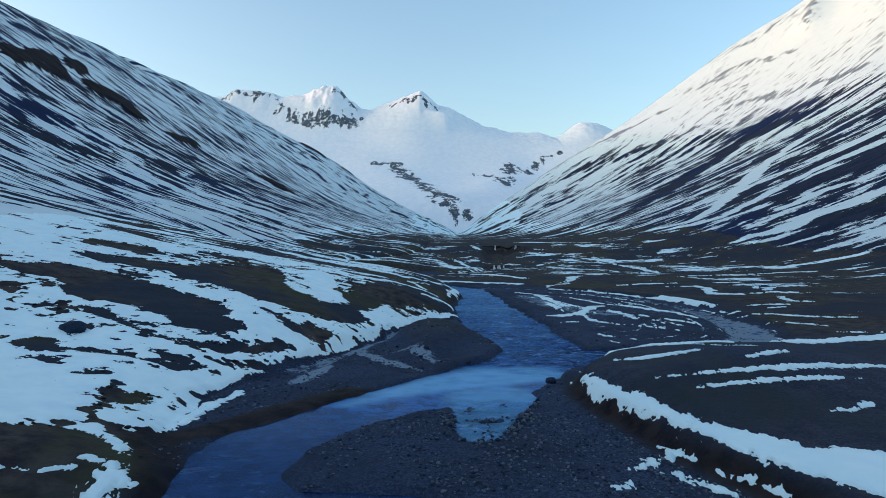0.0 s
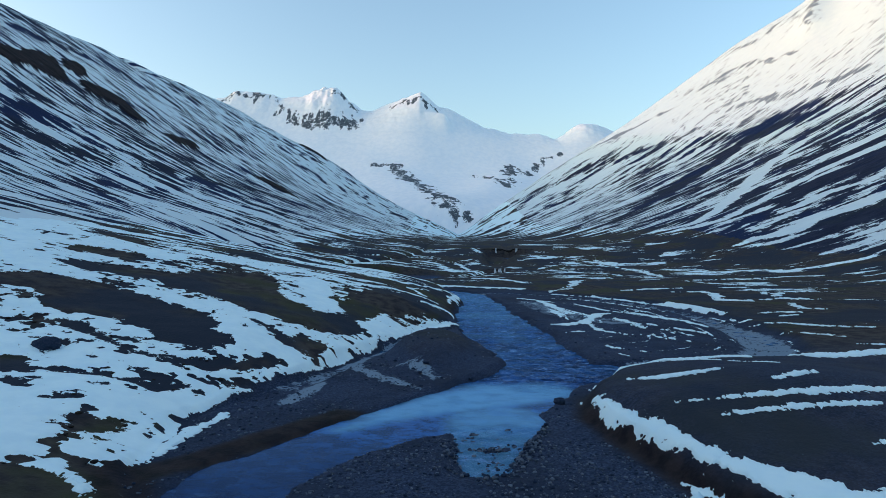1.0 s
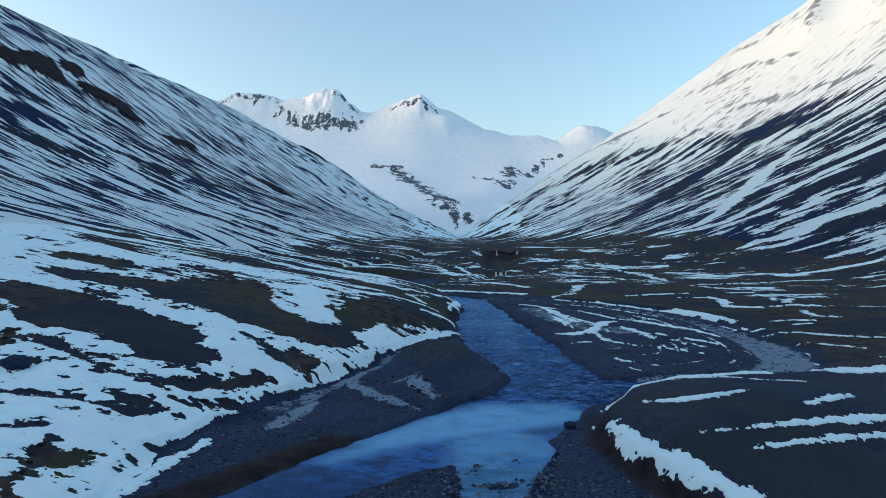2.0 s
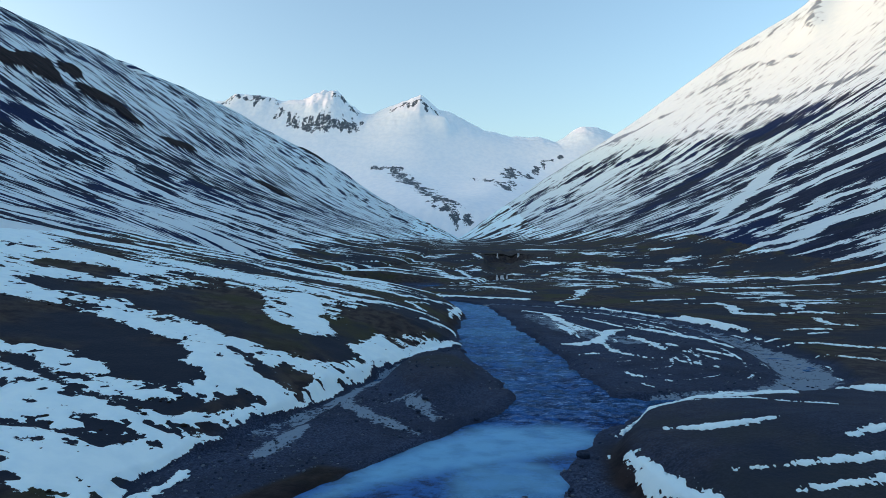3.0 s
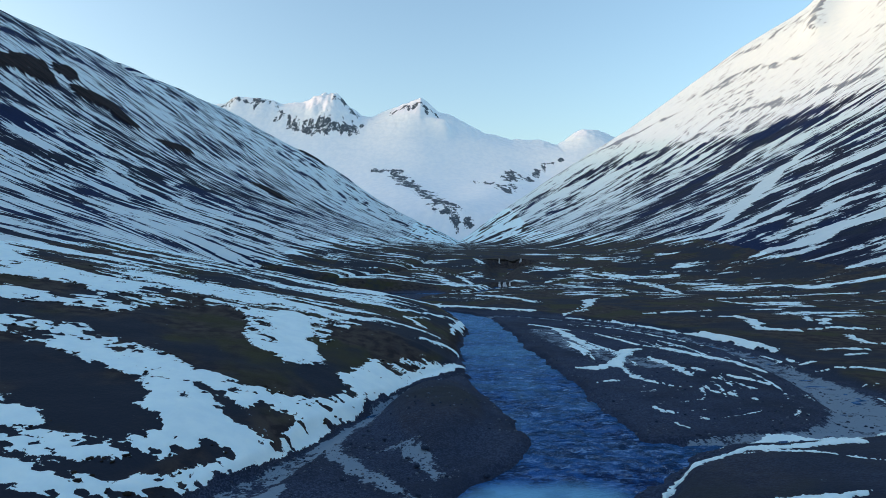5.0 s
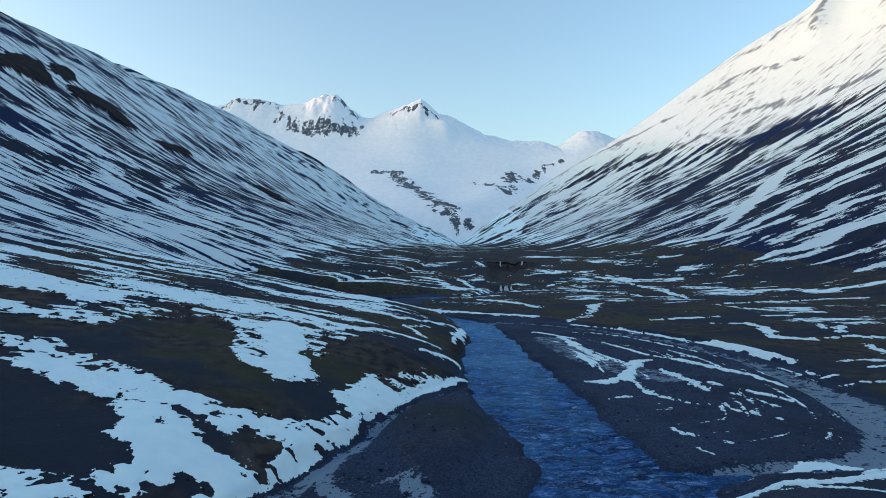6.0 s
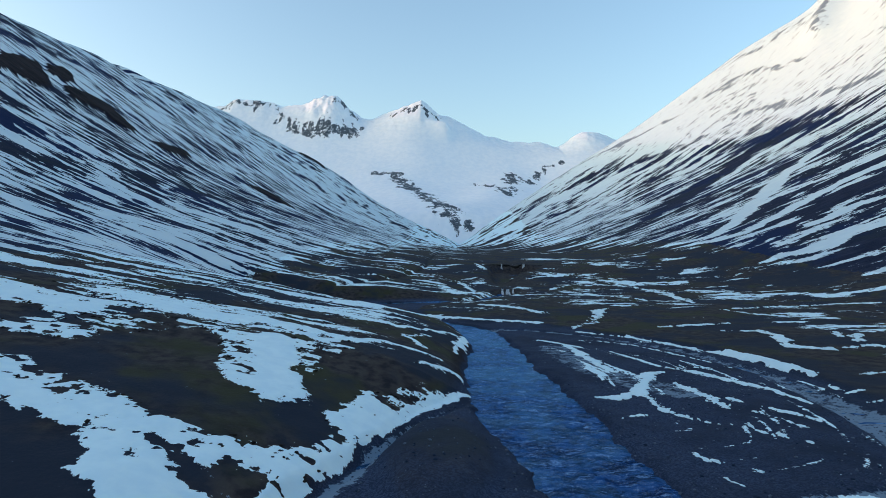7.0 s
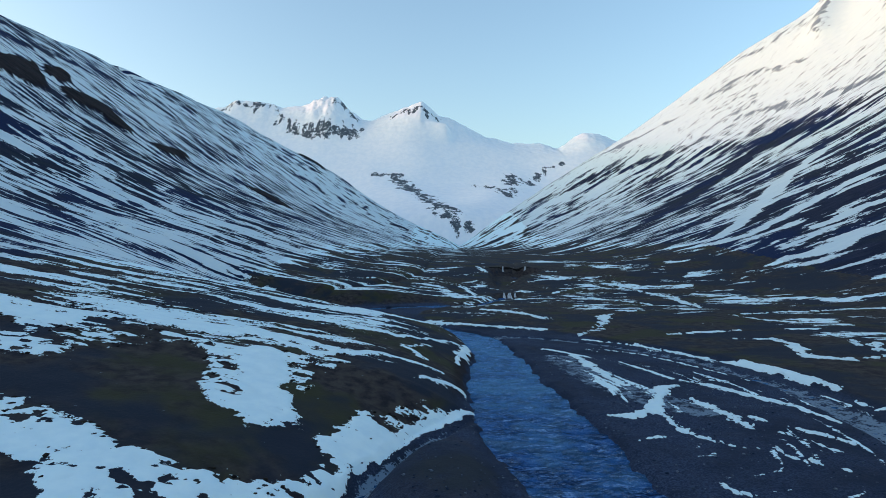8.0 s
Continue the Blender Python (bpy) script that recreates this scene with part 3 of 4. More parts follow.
def snow_on_slope(x, y, z):
    """Snow in streaks along the fall line."""
    drift = 9 * fbm(x / 70, y / 70, 73) + 2.0 * fbm(x / 14, y / 14, 97)
    lane = lanes(y + drift * (0.4 + 0.6 * step(200, 500, y)), LEFT_LANES)
    left_side = 3.4 * streaks(x / 24, lane, 62, 3, 0.8) + 0.9 * fbm(x / 45, y / 60, 74) + 1.3 * streaks(x / 40, lane * 0.45, 98, 2, 0.7) + 1.5 * fbm(x / 11, lane * 0.9, 100, 3, 0.7)
    left_side = left_side - 0.15 + 0.5 * step(60, 30, z) + 0.3 * step(90, 160, z) - 0.35 * step(200, 270, z) + 0.65 * step(750, 1150, y)
    left_side = left_side - 1.9 * step(5, -4, nearest(*warped(x, y, 16, 10, 99), SCREE))
    left_side = np.minimum(left_side, np.maximum(-cliffs(x, y) / 1.2, -3.6) + 0.5)
    lane = lanes(y + 1.3 * drift, RIGHT_LANES)
    right_side = 3.3 * streaks(x / 55, lane, 77, 3, 0.8) + 0.7 * fbm(x / 70, y / 90, 78) + 1.5 * streaks(x / 110, lane * 0.45, 120, 2, 0.7) + 1.3 * fbm(x / 16, lane * 0.8, 101, 3, 0.7) - 0.1 - 0.62 * step(800, 550, y) + 0.5 * step(1000, 1300, y)
    right_side = right_side + 0.2 * step(70, 150, z) * step(900, 1150, y) + 0.3 * step(150, 240, z) - 0.5 * step(24, 10, z)
    jx, jy = warped(x, y, 18, 6, 115)
    right_side = right_side - 2.4 * step(3, -3, nearest(jx, jy, DARK_RUNS))
    right_side = np.maximum(right_side, np.clip(-nearest(jx, jy, CHUTES) / 2.0, -9, 1.8) + 0.9 * streaks(x / 60, y / 5, 117))
    high_rock = 3.0 * streaks(x / 22, lane * 1.5, 79, 4, 0.85) + 1.4 * fbm(x / 110, y / 150, 89) + 1.0 * fbm(x / 12, lane, 102, 3) + 1.2
    right_side = right_side + (high_rock - right_side) * step(215, 275, z)
    jx, jy = warped(x, y, 18, 12, 81)
    crag = nearest(jx, jy, (RIGHT_CRAG, SMALL_CRAG, BOULDER_BELT, EDGE_ROCK))
    loose = nearest(jx, jy, (SKYLINE_ROCK, UPPER_BAND))
    dark = nearest(*warped(x, y, 40, 22, 87), (RIGHT_BELT, DARK_BAND))
    right_side = right_side - 2.4 * step(5, -12, crag) - 2.5 * step(12, -12, dark) - 1.9 * step(8, -10, loose)
    rib = ribbon(*warped(x, y, 14, 10, 83), RIB)
    bowl = step(10, 40, (x - 874) * 0.82 - (y - 1447) * 0.57) * step(150, 60, rib)
    right_side = right_side + 1.6 * bowl - 3.0 * step(13, -2, rib) * step(-0.35, 0.2, fbm(x / 25, y / 25, 103))
    flat = step(14, 5, z - 12 - 0.021 * (y - 420)) * step(440, 520, y) * step(1600, 1200, y)
    return np.where(x > 30, right_side, left_side) - 1.5 * flat * step(-75, -25, x)


def sheet(name, xs, ys, rise_of, material, masks, skirt=None):
    """A sheet of land over a grid of x and y, with its masks as attributes."""
    X, Y = np.meshgrid(xs, ys)
    x, y = X.ravel(), Y.ravel()
    z = rise_of(x, y)
    values = masks(x, y, z)
    z = z + values.pop("thick", 0.0)
    if skirt is not None:
        z = z - skirt(x, y)
    nx, ny = len(xs), len(ys)
    k = (np.arange(ny - 1)[:, None] * nx + np.arange(nx - 1)[None, :]).ravel()
    quads = np.stack([k, k + 1, k + 1 + nx, k + nx], 1)
    mesh = bpy.data.meshes.new(name)
    mesh.vertices.add(len(x))
    mesh.vertices.foreach_set("co", np.stack([x, y, z], 1).astype(np.float32).ravel())
    mesh.loops.add(quads.size)
    mesh.loops.foreach_set("vertex_index", quads.astype(np.int32).ravel())
    mesh.polygons.add(len(quads))
    mesh.polygons.foreach_set("loop_start", np.arange(0, quads.size, 4, dtype=np.int32))
    mesh.update(calc_edges=True)
    mesh.polygons.foreach_set("use_smooth", np.ones(len(quads), bool))
    for key, value in values.items():
        mesh.attributes.new(key, "FLOAT", "POINT").data.foreach_set("value", np.broadcast_to(value, x.shape).astype(np.float32))
    mesh.materials.append(material)
    return new(name, mesh)


def spaced(start, stop, near, far, fine, grow):
    """Places from start to stop: fine apart from near to far, and wider by the factor grow with every step outside."""
    mid = list(np.arange(near, far, fine))
    out, gap, at = [], fine, mid[-1]
    while at < stop:
        gap *= grow
        at += gap
        out.append(min(at, stop))
    low, gap, at = [], fine, near
    while at > start:
        gap *= grow
        at -= gap
        low.append(max(at, start))
    return np.array(low[::-1] + mid + out)


BAR_FACE = [(-18, 39.6), (-15.2, 43), (-11, 48.5), (-6.6, 55.4), (-9, 56), (-13.2, 50.5), (-17.2, 45), (-19.8, 42)]


def floor_masks(x, y, z):
    s = snow_on_floor(x, y)
    bank = outline(x, y, RIGHT_BANK)
    left_in = into_bank(x, y)
    turf = np.maximum(step(0, 1.5, left_in), step(0.2, 2, bank) * (0.35 + 0.65 * step(66, 95, y)))
    turf = np.maximum(turf, 0.9 * np.exp(-((bank - 0.5) / 0.9) ** 2) * step(62, 56, y))
    turf = np.maximum(turf, 0.85 * step(-0.5, 0.5, outline(x, y, BAR_FACE)))
    turf = np.maximum(turf, 0.35 * step(1.2, 0.8, ((x + 1.2) / 4.6) ** 2 + ((y - 86) / 14) ** 2 + 0.35 * fbm(x / 3, y / 5, 104)))
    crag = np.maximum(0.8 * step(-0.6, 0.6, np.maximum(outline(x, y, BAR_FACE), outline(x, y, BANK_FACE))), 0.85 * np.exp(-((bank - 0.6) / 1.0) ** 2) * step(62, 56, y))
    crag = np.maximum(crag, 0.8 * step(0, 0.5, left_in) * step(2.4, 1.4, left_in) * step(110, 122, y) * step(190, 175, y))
    slope = np.maximum(step(-58, -80, x), step(135, 178, x))
    slope = np.maximum(slope, step(470, 640, y))
    s = s + (snow_on_slope(x, y, z) - s) * slope
    frost = np.maximum((0.52 + 0.2 * step(112, 95, y)) * step(1.2, -0.5, ribbon(x, y, RIGHT_ARM)), 0.7 * step(1.0, -0.8, ribbon(x, y, FROST_FAN)))
    for line in (FROST_STRIP, FROST_TOP, FROST_LOW, FROST_FLAT):
        frost = np.maximum(frost, (0.5 if line is FROST_FLAT else 0.9) * step(1.0, -1.0, ribbon(x, y, line)))
    frost = np.maximum(frost, 0.6 * step(0.7, -0.4, ribbon(x, y, SIDE_ARM)) * step(106, 98, y) * step(58, 68, y))
    frost = frost * step(0.4, -0.3, left_in)
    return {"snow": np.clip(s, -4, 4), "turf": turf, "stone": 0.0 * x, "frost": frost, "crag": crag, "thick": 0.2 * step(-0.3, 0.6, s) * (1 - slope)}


FROST_FAN = [(-4.8, 72.6, 0.5), (-3.4, 72.2, 0.9), (-2.2, 69.6, 0.9), (-1, 67, 0.4)]
FROST_STRIP = [(-15.2, 69, 0.7), (-13.2, 73.4, 1.3), (-10.8, 77.0, 1.2), (-9.6, 72.4, 0.9), (-6.6, 67.8, 0.8), (-4.4, 65.5, 0.7), (-2.4, 63.4, 0.3)]
FROST_TOP = [(-10.8, 77.6, 1.0), (-8.8, 80, 0.9), (-7.6, 86.4, 0.5)]
FROST_LOW = [(-14.1, 58.2, 0.7), (-13.4, 61.7, 1.2), (-12.2, 65.4, 0.5)]
FROST_FLAT = [(20, 150, 3), (24, 125, 4), (30, 110, 3)]


def slope_masks(x, y, z):
    # pale rock begins at the shadow line's height: sunlight put into the colour
    return {"snow": np.clip(snow_on_slope(x, y, z), -4, 4), "turf": 1.0 + 0 * x, "stone": step(215, 290, z) * np.where(x > 0, 1.0, 0.0), "crag": np.where(x < 0, step(-1.0, 1.0, cliffs(x, y)), 0.0)}


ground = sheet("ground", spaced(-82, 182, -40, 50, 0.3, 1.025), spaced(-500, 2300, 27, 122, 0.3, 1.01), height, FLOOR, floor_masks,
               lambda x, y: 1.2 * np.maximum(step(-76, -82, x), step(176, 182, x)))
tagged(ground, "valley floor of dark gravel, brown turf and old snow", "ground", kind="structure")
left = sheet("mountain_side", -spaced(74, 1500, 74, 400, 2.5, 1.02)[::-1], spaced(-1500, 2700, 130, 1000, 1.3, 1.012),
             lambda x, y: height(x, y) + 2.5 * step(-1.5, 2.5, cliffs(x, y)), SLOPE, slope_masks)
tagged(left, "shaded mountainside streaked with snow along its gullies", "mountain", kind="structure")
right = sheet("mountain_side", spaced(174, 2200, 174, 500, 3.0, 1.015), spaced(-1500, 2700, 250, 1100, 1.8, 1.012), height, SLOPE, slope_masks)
tagged(right, "mountainside with streaked snow and a sunlit snowy top", "mountain", kind="structure")


def high_snow(x, y, z):
    n = fbm(x / 130, y / 130, 72, 5)
    s = 3.0 + 1.2 * n
    for line in (LEFT_PEAK_ROCK, LEFT_CREST_ROCK, LEFT_TOP_ROCK, RIGHT_PEAK_ROCK, LEFT_SPUR_ROCK, RIGHT_SPUR_ROCK):
        d = ribbon(x + 34 * fbm(x / 50, y / 50, 86), y + 50 * fbm(x / 50, y / 50, 87), line)
        s = np.minimum(s, d / 12 - 0.05 + 5.0 * fbm(x / 22, y / 60, 88, 4, 0.7))
    return np.maximum(s, -0.7)


LEFT_PEAK_ROCK = [(-1014, 3857, 12), (-925, 3786, 18), (-847, 3752, 28), (-742, 3748, 36), (-639, 3756, 38), (-535, 3785, 26)]
LEFT_CREST_ROCK = [(-1402, 3944, 9), (-1336, 3965, 12), (-1148, 3950, 6), (-1076, 3945, 4)]
LEFT_TOP_ROCK = [(-669, 3928, 6), (-616, 3941, 10), (-562, 3941, 8)]
RIGHT_PEAK_ROCK = [(-340, 3850, 6), (-251, 3862, 10), (-159, 3850, 14), (-75, 3862, 22)]
LEFT_SPUR_ROCK = [(-358, 3248, 14), (-252, 3240, 34), (-175, 2953, 40), (-101, 2794, 36), (-31, 2426, 28), (34, 2275, 22), (110, 2205, 12)]
RIGHT_SPUR_ROCK = [(166, 3205, 6), (273, 3071, 16), (307, 2859, 18), (382, 3400, 14), (447, 3309, 14), (578, 3545, 10), (684, 3587, 8)]


def high_masks(x, y, z):
    return {"snow": np.clip(high_snow(x, y, z), -4, 4), "turf": 0.0 * x, "stone": 1.0 + 0 * x, "frost": 0.0 * x}


high = sheet("far_mountain", spaced(-3000, 2600, -1600, 1200, 7.0, 1.08), spaced(1900, 4900, 2100, 4060, 6.0, 1.15), high_rise, HIGH, high_masks)
tagged(high, "white snow-covered mountain with two rocky peaks at the valley head", "mountain", kind="structure")

# added out of view: keeps the low sun off the far mountain's face
west = sheet("shading_range", spaced(-4700, -1900, -4000, -2400, 40.0, 1.2), spaced(1500, 5300, 1700, 4200, 40.0, 1.2), west_shade_rise, HIGH,
             lambda x, y, z: {"snow": 2.0 + 2 * fbm(x / 90, y / 90, 132), "turf": 0.0 * x, "stone": 1.0 + 0 * x, "frost": 0.0 * x})
tagged(west, "unseen snowy range added in the west to shade the far mountain", "mountain", kind="structure")

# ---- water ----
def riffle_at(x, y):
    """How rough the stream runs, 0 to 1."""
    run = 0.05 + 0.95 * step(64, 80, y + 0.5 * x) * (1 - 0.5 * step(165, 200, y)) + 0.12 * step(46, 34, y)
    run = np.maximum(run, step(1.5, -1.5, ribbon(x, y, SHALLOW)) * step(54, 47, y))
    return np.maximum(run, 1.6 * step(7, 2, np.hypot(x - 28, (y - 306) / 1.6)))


SKY_SHEEN = [(10, 63.4, 3.6), (5.4, 62.4, 4.6), (0.6, 59.6, 3.8), (-4, 55.6, 1.8), (-8, 51, 0.6)]


def pale_at(x, y):
    """How pale the water is: sky reflection painted in the bend, shallows, upper reach."""
    broad = 0.95 * step(1.2, -1.8, ribbon(x, y, SKY_SHEEN) + 0.8 * fbm(x / 4, y / 4, 124))
    broad = np.maximum(broad, 0.7 * step(1.0, -1.0, ribbon(x, y, SHALLOW)))
    return np.clip(broad + 0.14 * step(66, 76, y), 0, 1) + 0.3 * step(98, 135, y) * step(275, 262, y) + 0.3 * fbm(x / 5, y / 5, 122) * step(70, 80, y)


def water_rise(x, y):
    swell = fbm(x / 1.7, y / 1.3, 95, 4, 0.62) * 0.3 + 0.05 * fbm(x / 6, y / 5, 96, 2)
    return water_level(y) + swell * riffle_at(x, y)


wx, wy = spaced(-60, 60, -16, 24, 0.33, 1.06), spaced(-400, 401, 34, 150, 0.33, 1.02)
stream = sheet("stream", wx, wy, water_rise, WATER, lambda x, y, z: {"riffle": riffle_at(x, y), "pale": pale_at(x, y), "near_dark": step(49, 43, y + 0.25 * x)})
tagged(stream, "dark blue clear stream with a rippled surface", "water", kind="structure")

# ---- snow patches ----
def snow_patch(label, line, cell=0.2, thick=0.2, edge=0.75):
    """A patch of old snow lying along a line of (x, y, half width); it thins out and dips under the ground at its edge."""
    ax = [p[0] for p in line]
    ay = [p[1] for p in line]
    w = max(p[2] for p in line) + 1.6
    xs, ys = np.arange(min(ax) - w, max(ax) + w, cell), np.arange(min(ay) - w, max(ay) + w, cell)
    X, Y = np.meshgrid(xs, ys)
    x, y = X.ravel(), Y.ravel()
    wide, deep = (0.36, 0.8) if cell < 0.16 else (0.6, 1.6) if cell < 0.22 else (0.9, 2.8)
    s = -ribbon(x, y, line) + edge * (0.8 * fbm(x / 2.4, y / 2.4, 90, 3) + 1.9 * fbm(x / wide, y / deep, 91, 4, 0.8))
    s = s - 1.2 * edge * step(0.2, 0.5, fbm(x / (1.1 * wide), y / deep, 93, 3)) * np.exp(-np.maximum(s, 0) / (1.2 * edge + 0.05))
    z = height(x, y) + np.where(s > 0, thick * (1 - np.exp(-s / 0.3)) + 0.03 * fbm(x / 0.8, y / 0.8, 92), np.maximum(1.6 * s, -0.6)) + 0.02
    nx, ny = len(xs), len(ys)
    k = (np.arange(ny - 1)[:, None] * nx + np.arange(nx - 1)[None, :]).ravel()
    quads = np.stack([k, k + 1, k + 1 + nx, k + nx], 1)
    near = -ribbon(x, y, line)
    quads = quads[near[quads].max(1) > -0.2 - 0.7 * edge]
    used = np.unique(quads)
    place = np.zeros(len(x), int)
    place[used] = np.arange(len(used))
    mesh = bpy.data.meshes.new("snow_patch")
    mesh.from_pydata(np.stack([x, y, z], 1)[used].tolist(), [], place[quads].tolist())
    mesh.polygons.foreach_set("use_smooth", np.ones(len(quads), bool))
    mesh.materials.append(SNOW)
    return tagged(new("snow_patch", mesh), label, "snow patch", "snow patches on the valley floor")


snow_patch("long bank of white snow along the scarp top", [(12.6, 54.6, 0.35), (13.1, 49.8, 0.75), (14.5, 45.7, 0.85), (15.3, 43, 0.75), (16.3, 39.8, 0.85), (18.2, 36.8, 1.2),
           (20.1, 33.7, 2.0), (22.6, 32.2, 3.1), (28, 27, 5)], 0.11, edge=0.4)
snow_patch("speck of snow at the scarp's end", [(12, 57.2, 0.15), (12.2, 57.8, 0.1)], 0.1, edge=0.12)
for run in ([(5, 339, 0.3), (7.5, 331, 1.2), (9.5, 324, 1.0), (11.5, 308, 1.2), (12.8, 294, 0.4)], [(19.5, 420, 0.3), (21.6, 404, 1.1), (23.8, 384, 0.3)]):
    snow_patch("streak of snow running down a brown knoll", run, 0.4, edge=0.8)
for run in ([(46, 353, 0.3), (52, 356, 1.5), (58, 358, 1.0), (65, 363, 1.4), (70, 364, 0.3)], [(46.5, 306, 0.3), (50, 311, 1.6), (55.4, 319, 0.4)]):
    snow_patch("ragged patch of snow on the upper terrace", run, 0.4, edge=1.0)
snow_patch("short stripe of snow on dark gravel", [(16.2, 57.3, 0.15), (18.6, 56.2, 0.75), (21.3, 55.7, 0.8), (23.4, 55.9, 0.15)], 0.11, edge=0.34)
snow_patch("long stripe of snow on dark gravel", [(16.4, 47.6, 0.0), (19, 47.3, 0.14), (21.4, 47.6, 0.4), (25.2, 47.8, 0.5), (29, 48, 0.5), (32.3, 48.6, 0.55), (37, 50.2, 0.3)], 0.11, edge=0.3)
snow_patch("thin stripe of snow on dark gravel", [(18.7, 44.8, 0.1), (21.5, 45.3, 0.32), (24.6, 45.6, 0.3), (28.6, 45.9, 0.22), (31.7, 46.2, 0.0)], 0.11, edge=0.24)
snow_patch("small patch of snow on dark gravel", [(25.3, 50.6, 0.05), (26.9, 51.2, 0.45), (29.3, 52.2, 0.35)], 0.11, edge=0.4)
snow_patch("small ragged patch of snow on brown turf", [(25.8, 40.3, 0.0), (27, 40.4, 0.05), (28.1, 41, 0.35), (29.3, 41.7, 0.3)], 0.11, edge=0.35)
snow_patch("broad stripe of snow on the terrace", [(40, 75, 0.2), (42.6, 75, 0.9), (46, 75.4, 1.5), (51, 76.2, 1.7), (58, 78.4, 1.6), (72, 82, 0.8)], 0.2, edge=0.6)
snow_patch("thin ragged streak of snow on brown turf", [(51.4, 96.4, 0.15), (53.5, 94.4, 0.4), (56, 92.8, 0.4), (57.6, 90.4, 0.15)], 0.15, edge=0.5)
snow_patch("thin ragged streak of snow on brown turf", [(50.6, 106.8, 0.1), (52.7, 105.6, 0.25), (57, 105.4, 0.3), (61, 101.6, 0.45), (65.4, 97, 0.2)], 0.15, edge=0.5)
snow_patch("small patch of snow on brown turf", [(54, 84, 0.2), (56, 82.4, 0.3), (59, 82, 0.1)], 0.15, edge=0.45)
snow_patch("ragged patch of snow on brown turf", [(60.4, 120.4, 0.2), (64.4, 121, 0.7), (67, 118.6, 0.4)], 0.2, edge=0.7)
snow_patch("small patch of snow on brown turf", [(61.6, 115.6, 0.15), (65, 115.9, 0.35)], 0.2, edge=0.5)
snow_patch("ragged patch of snow on brown turf", [(73.6, 134, 0.3), (72, 126, 0.7), (74, 122, 0.2)], 0.2, edge=0.8)
snow_patch("curved rim of snow along the terrace edge", [(14, 62.6, 0.1), (16.6, 65.6, 0.35), (20, 67.2, 0.6), (23, 68.8, 0.6), (26, 68.4, 0.5), (29, 69, 0.6), (33, 70.6, 0.7)], 0.12, edge=0.3)
snow_patch("thin rim of snow on the terrace", [(21.6, 67.4, 0.0), (24.4, 67.8, 0.2), (26.9, 66.6, 0.2), (29.1, 64.8, 0.16), (32, 62.6, 0.2)], 0.12, edge=0.2)
snow_patch("short drift of snow on the terrace edge", [(28.8, 69.4, 0.1), (32.2, 72, 0.4), (38, 76.4, 0.5), (40.5, 78, 0.1)], 0.15, edge=0.5)
snow_patch("forked patch of snow on the gravel flat", [(32.8, 125, 0.5), (30, 123.4, 1.1), (27.4, 117, 1.0), (25, 111.4, 1.3), (21.6, 108.2, 0.9), (18.6, 108.6, 0.2)], 0.2, edge=0.5)
snow_patch("tongue of snow on the gravel flat", [(25.6, 112, 0.6), (24.8, 106, 0.5), (25, 102, 0.3), (27.8, 97, 0.1)], 0.2, edge=0.45)
snow_patch("small bar of snow on the gravel flat", [(19, 98.8, 0.2), (21.8, 100.3, 0.4)], 0.18, edge=0.4)
snow_patch("wedge of snow on the gravel flat", [(23.8, 152, 0.6), (24.2, 140.6, 0.9), (24.6, 132, 0.8), (25.4, 126.6, 0.7), (27, 124.2, 0.1)], 0.2, edge=0.6)
snow_patch("thin drift of snow on the gravel flat", [(28.6, 148, 0.15), (31, 142, 0.4), (32.6, 136, 0.45), (34.2, 129.6, 0.3)], 0.2, edge=0.3)
snow_patch("long thin line of snow on the gravel flat", [(29, 160, 0.15), (36.6, 154, 0.25), (42.6, 138.6, 0.3), (45, 128, 0.1)], 0.25, edge=0.35)
snow_patch("long drift of snow on the gravel flat", [(35, 129, 0.2), (37.5, 125.3, 0.8), (39.8, 120, 0.9), (42, 115.4, 0.7), (43.4, 111, 0.4), (44, 105.6, 0.1)], 0.2, edge=0.55)
snow_patch("ragged streak of snow on the gravel flat", [(37, 131, 0.05), (39.4, 129, 0.25), (41.6, 127.6, 0.05)], 0.2, edge=0.6)
snow_patch("tapering drift of snow on the gravel flat", [(31.4, 117, 0.5), (31.9, 113, 0.9), (32.2, 107.4, 0.7), (32.4, 103, 0.4), (33.2, 101, 0.1)], 0.2, edge=0.6)
snow_patch("broken streak of snow on the gravel flat", [(34.6, 107, 0.2), (36.2, 103.6, 0.35), (38.8, 101, 0.3), (40.2, 97.6, 0.15)], 0.2, edge=0.6)
snow_patch("thin streak of snow on the gravel flat", [(34.6, 102, 0.1), (35.9, 98.5, 0.2), (37, 95.4, 0.3)], 0.18, edge=0.5)
snow_patch("specks of snow on the gravel flat", [(26.8, 100, 0.05), (27.6, 97.6, 0.25), (29.4, 96, 0.05)], 0.18, edge=0.6)
snow_patch("specks of snow on the gravel flat", [(31.8, 97.4, 0.15), (31.4, 93, 0.3)], 0.18, edge=0.55)
snow_patch("scattered specks of snow on the gravel flat", [(32.2, 93.6, 0.15), (33.6, 91.6, 0.3), (34.9, 90, 0.2)], 0.18, edge=0.65)
snow_patch("small speck of snow on the gravel flat", [(22.3, 87.6, 0.1), (22.5, 85.2, 0.2)], 0.12, edge=0.3)
snow_patch("small speck of snow on the gravel flat", [(23.2, 85.5, 0.1), (23.7, 84.8, 0.1)], 0.12, edge=0.25)
snow_patch("small speck of snow on the gravel flat", [(25.3, 84.3, 0.05), (26, 82.4, 0.15)], 0.12, edge=0.3)
snow_patch("small speck of snow on the gravel flat", [(22.4, 81.2, 0.1), (22.9, 79.4, 0.15)], 0.12, edge=0.25)
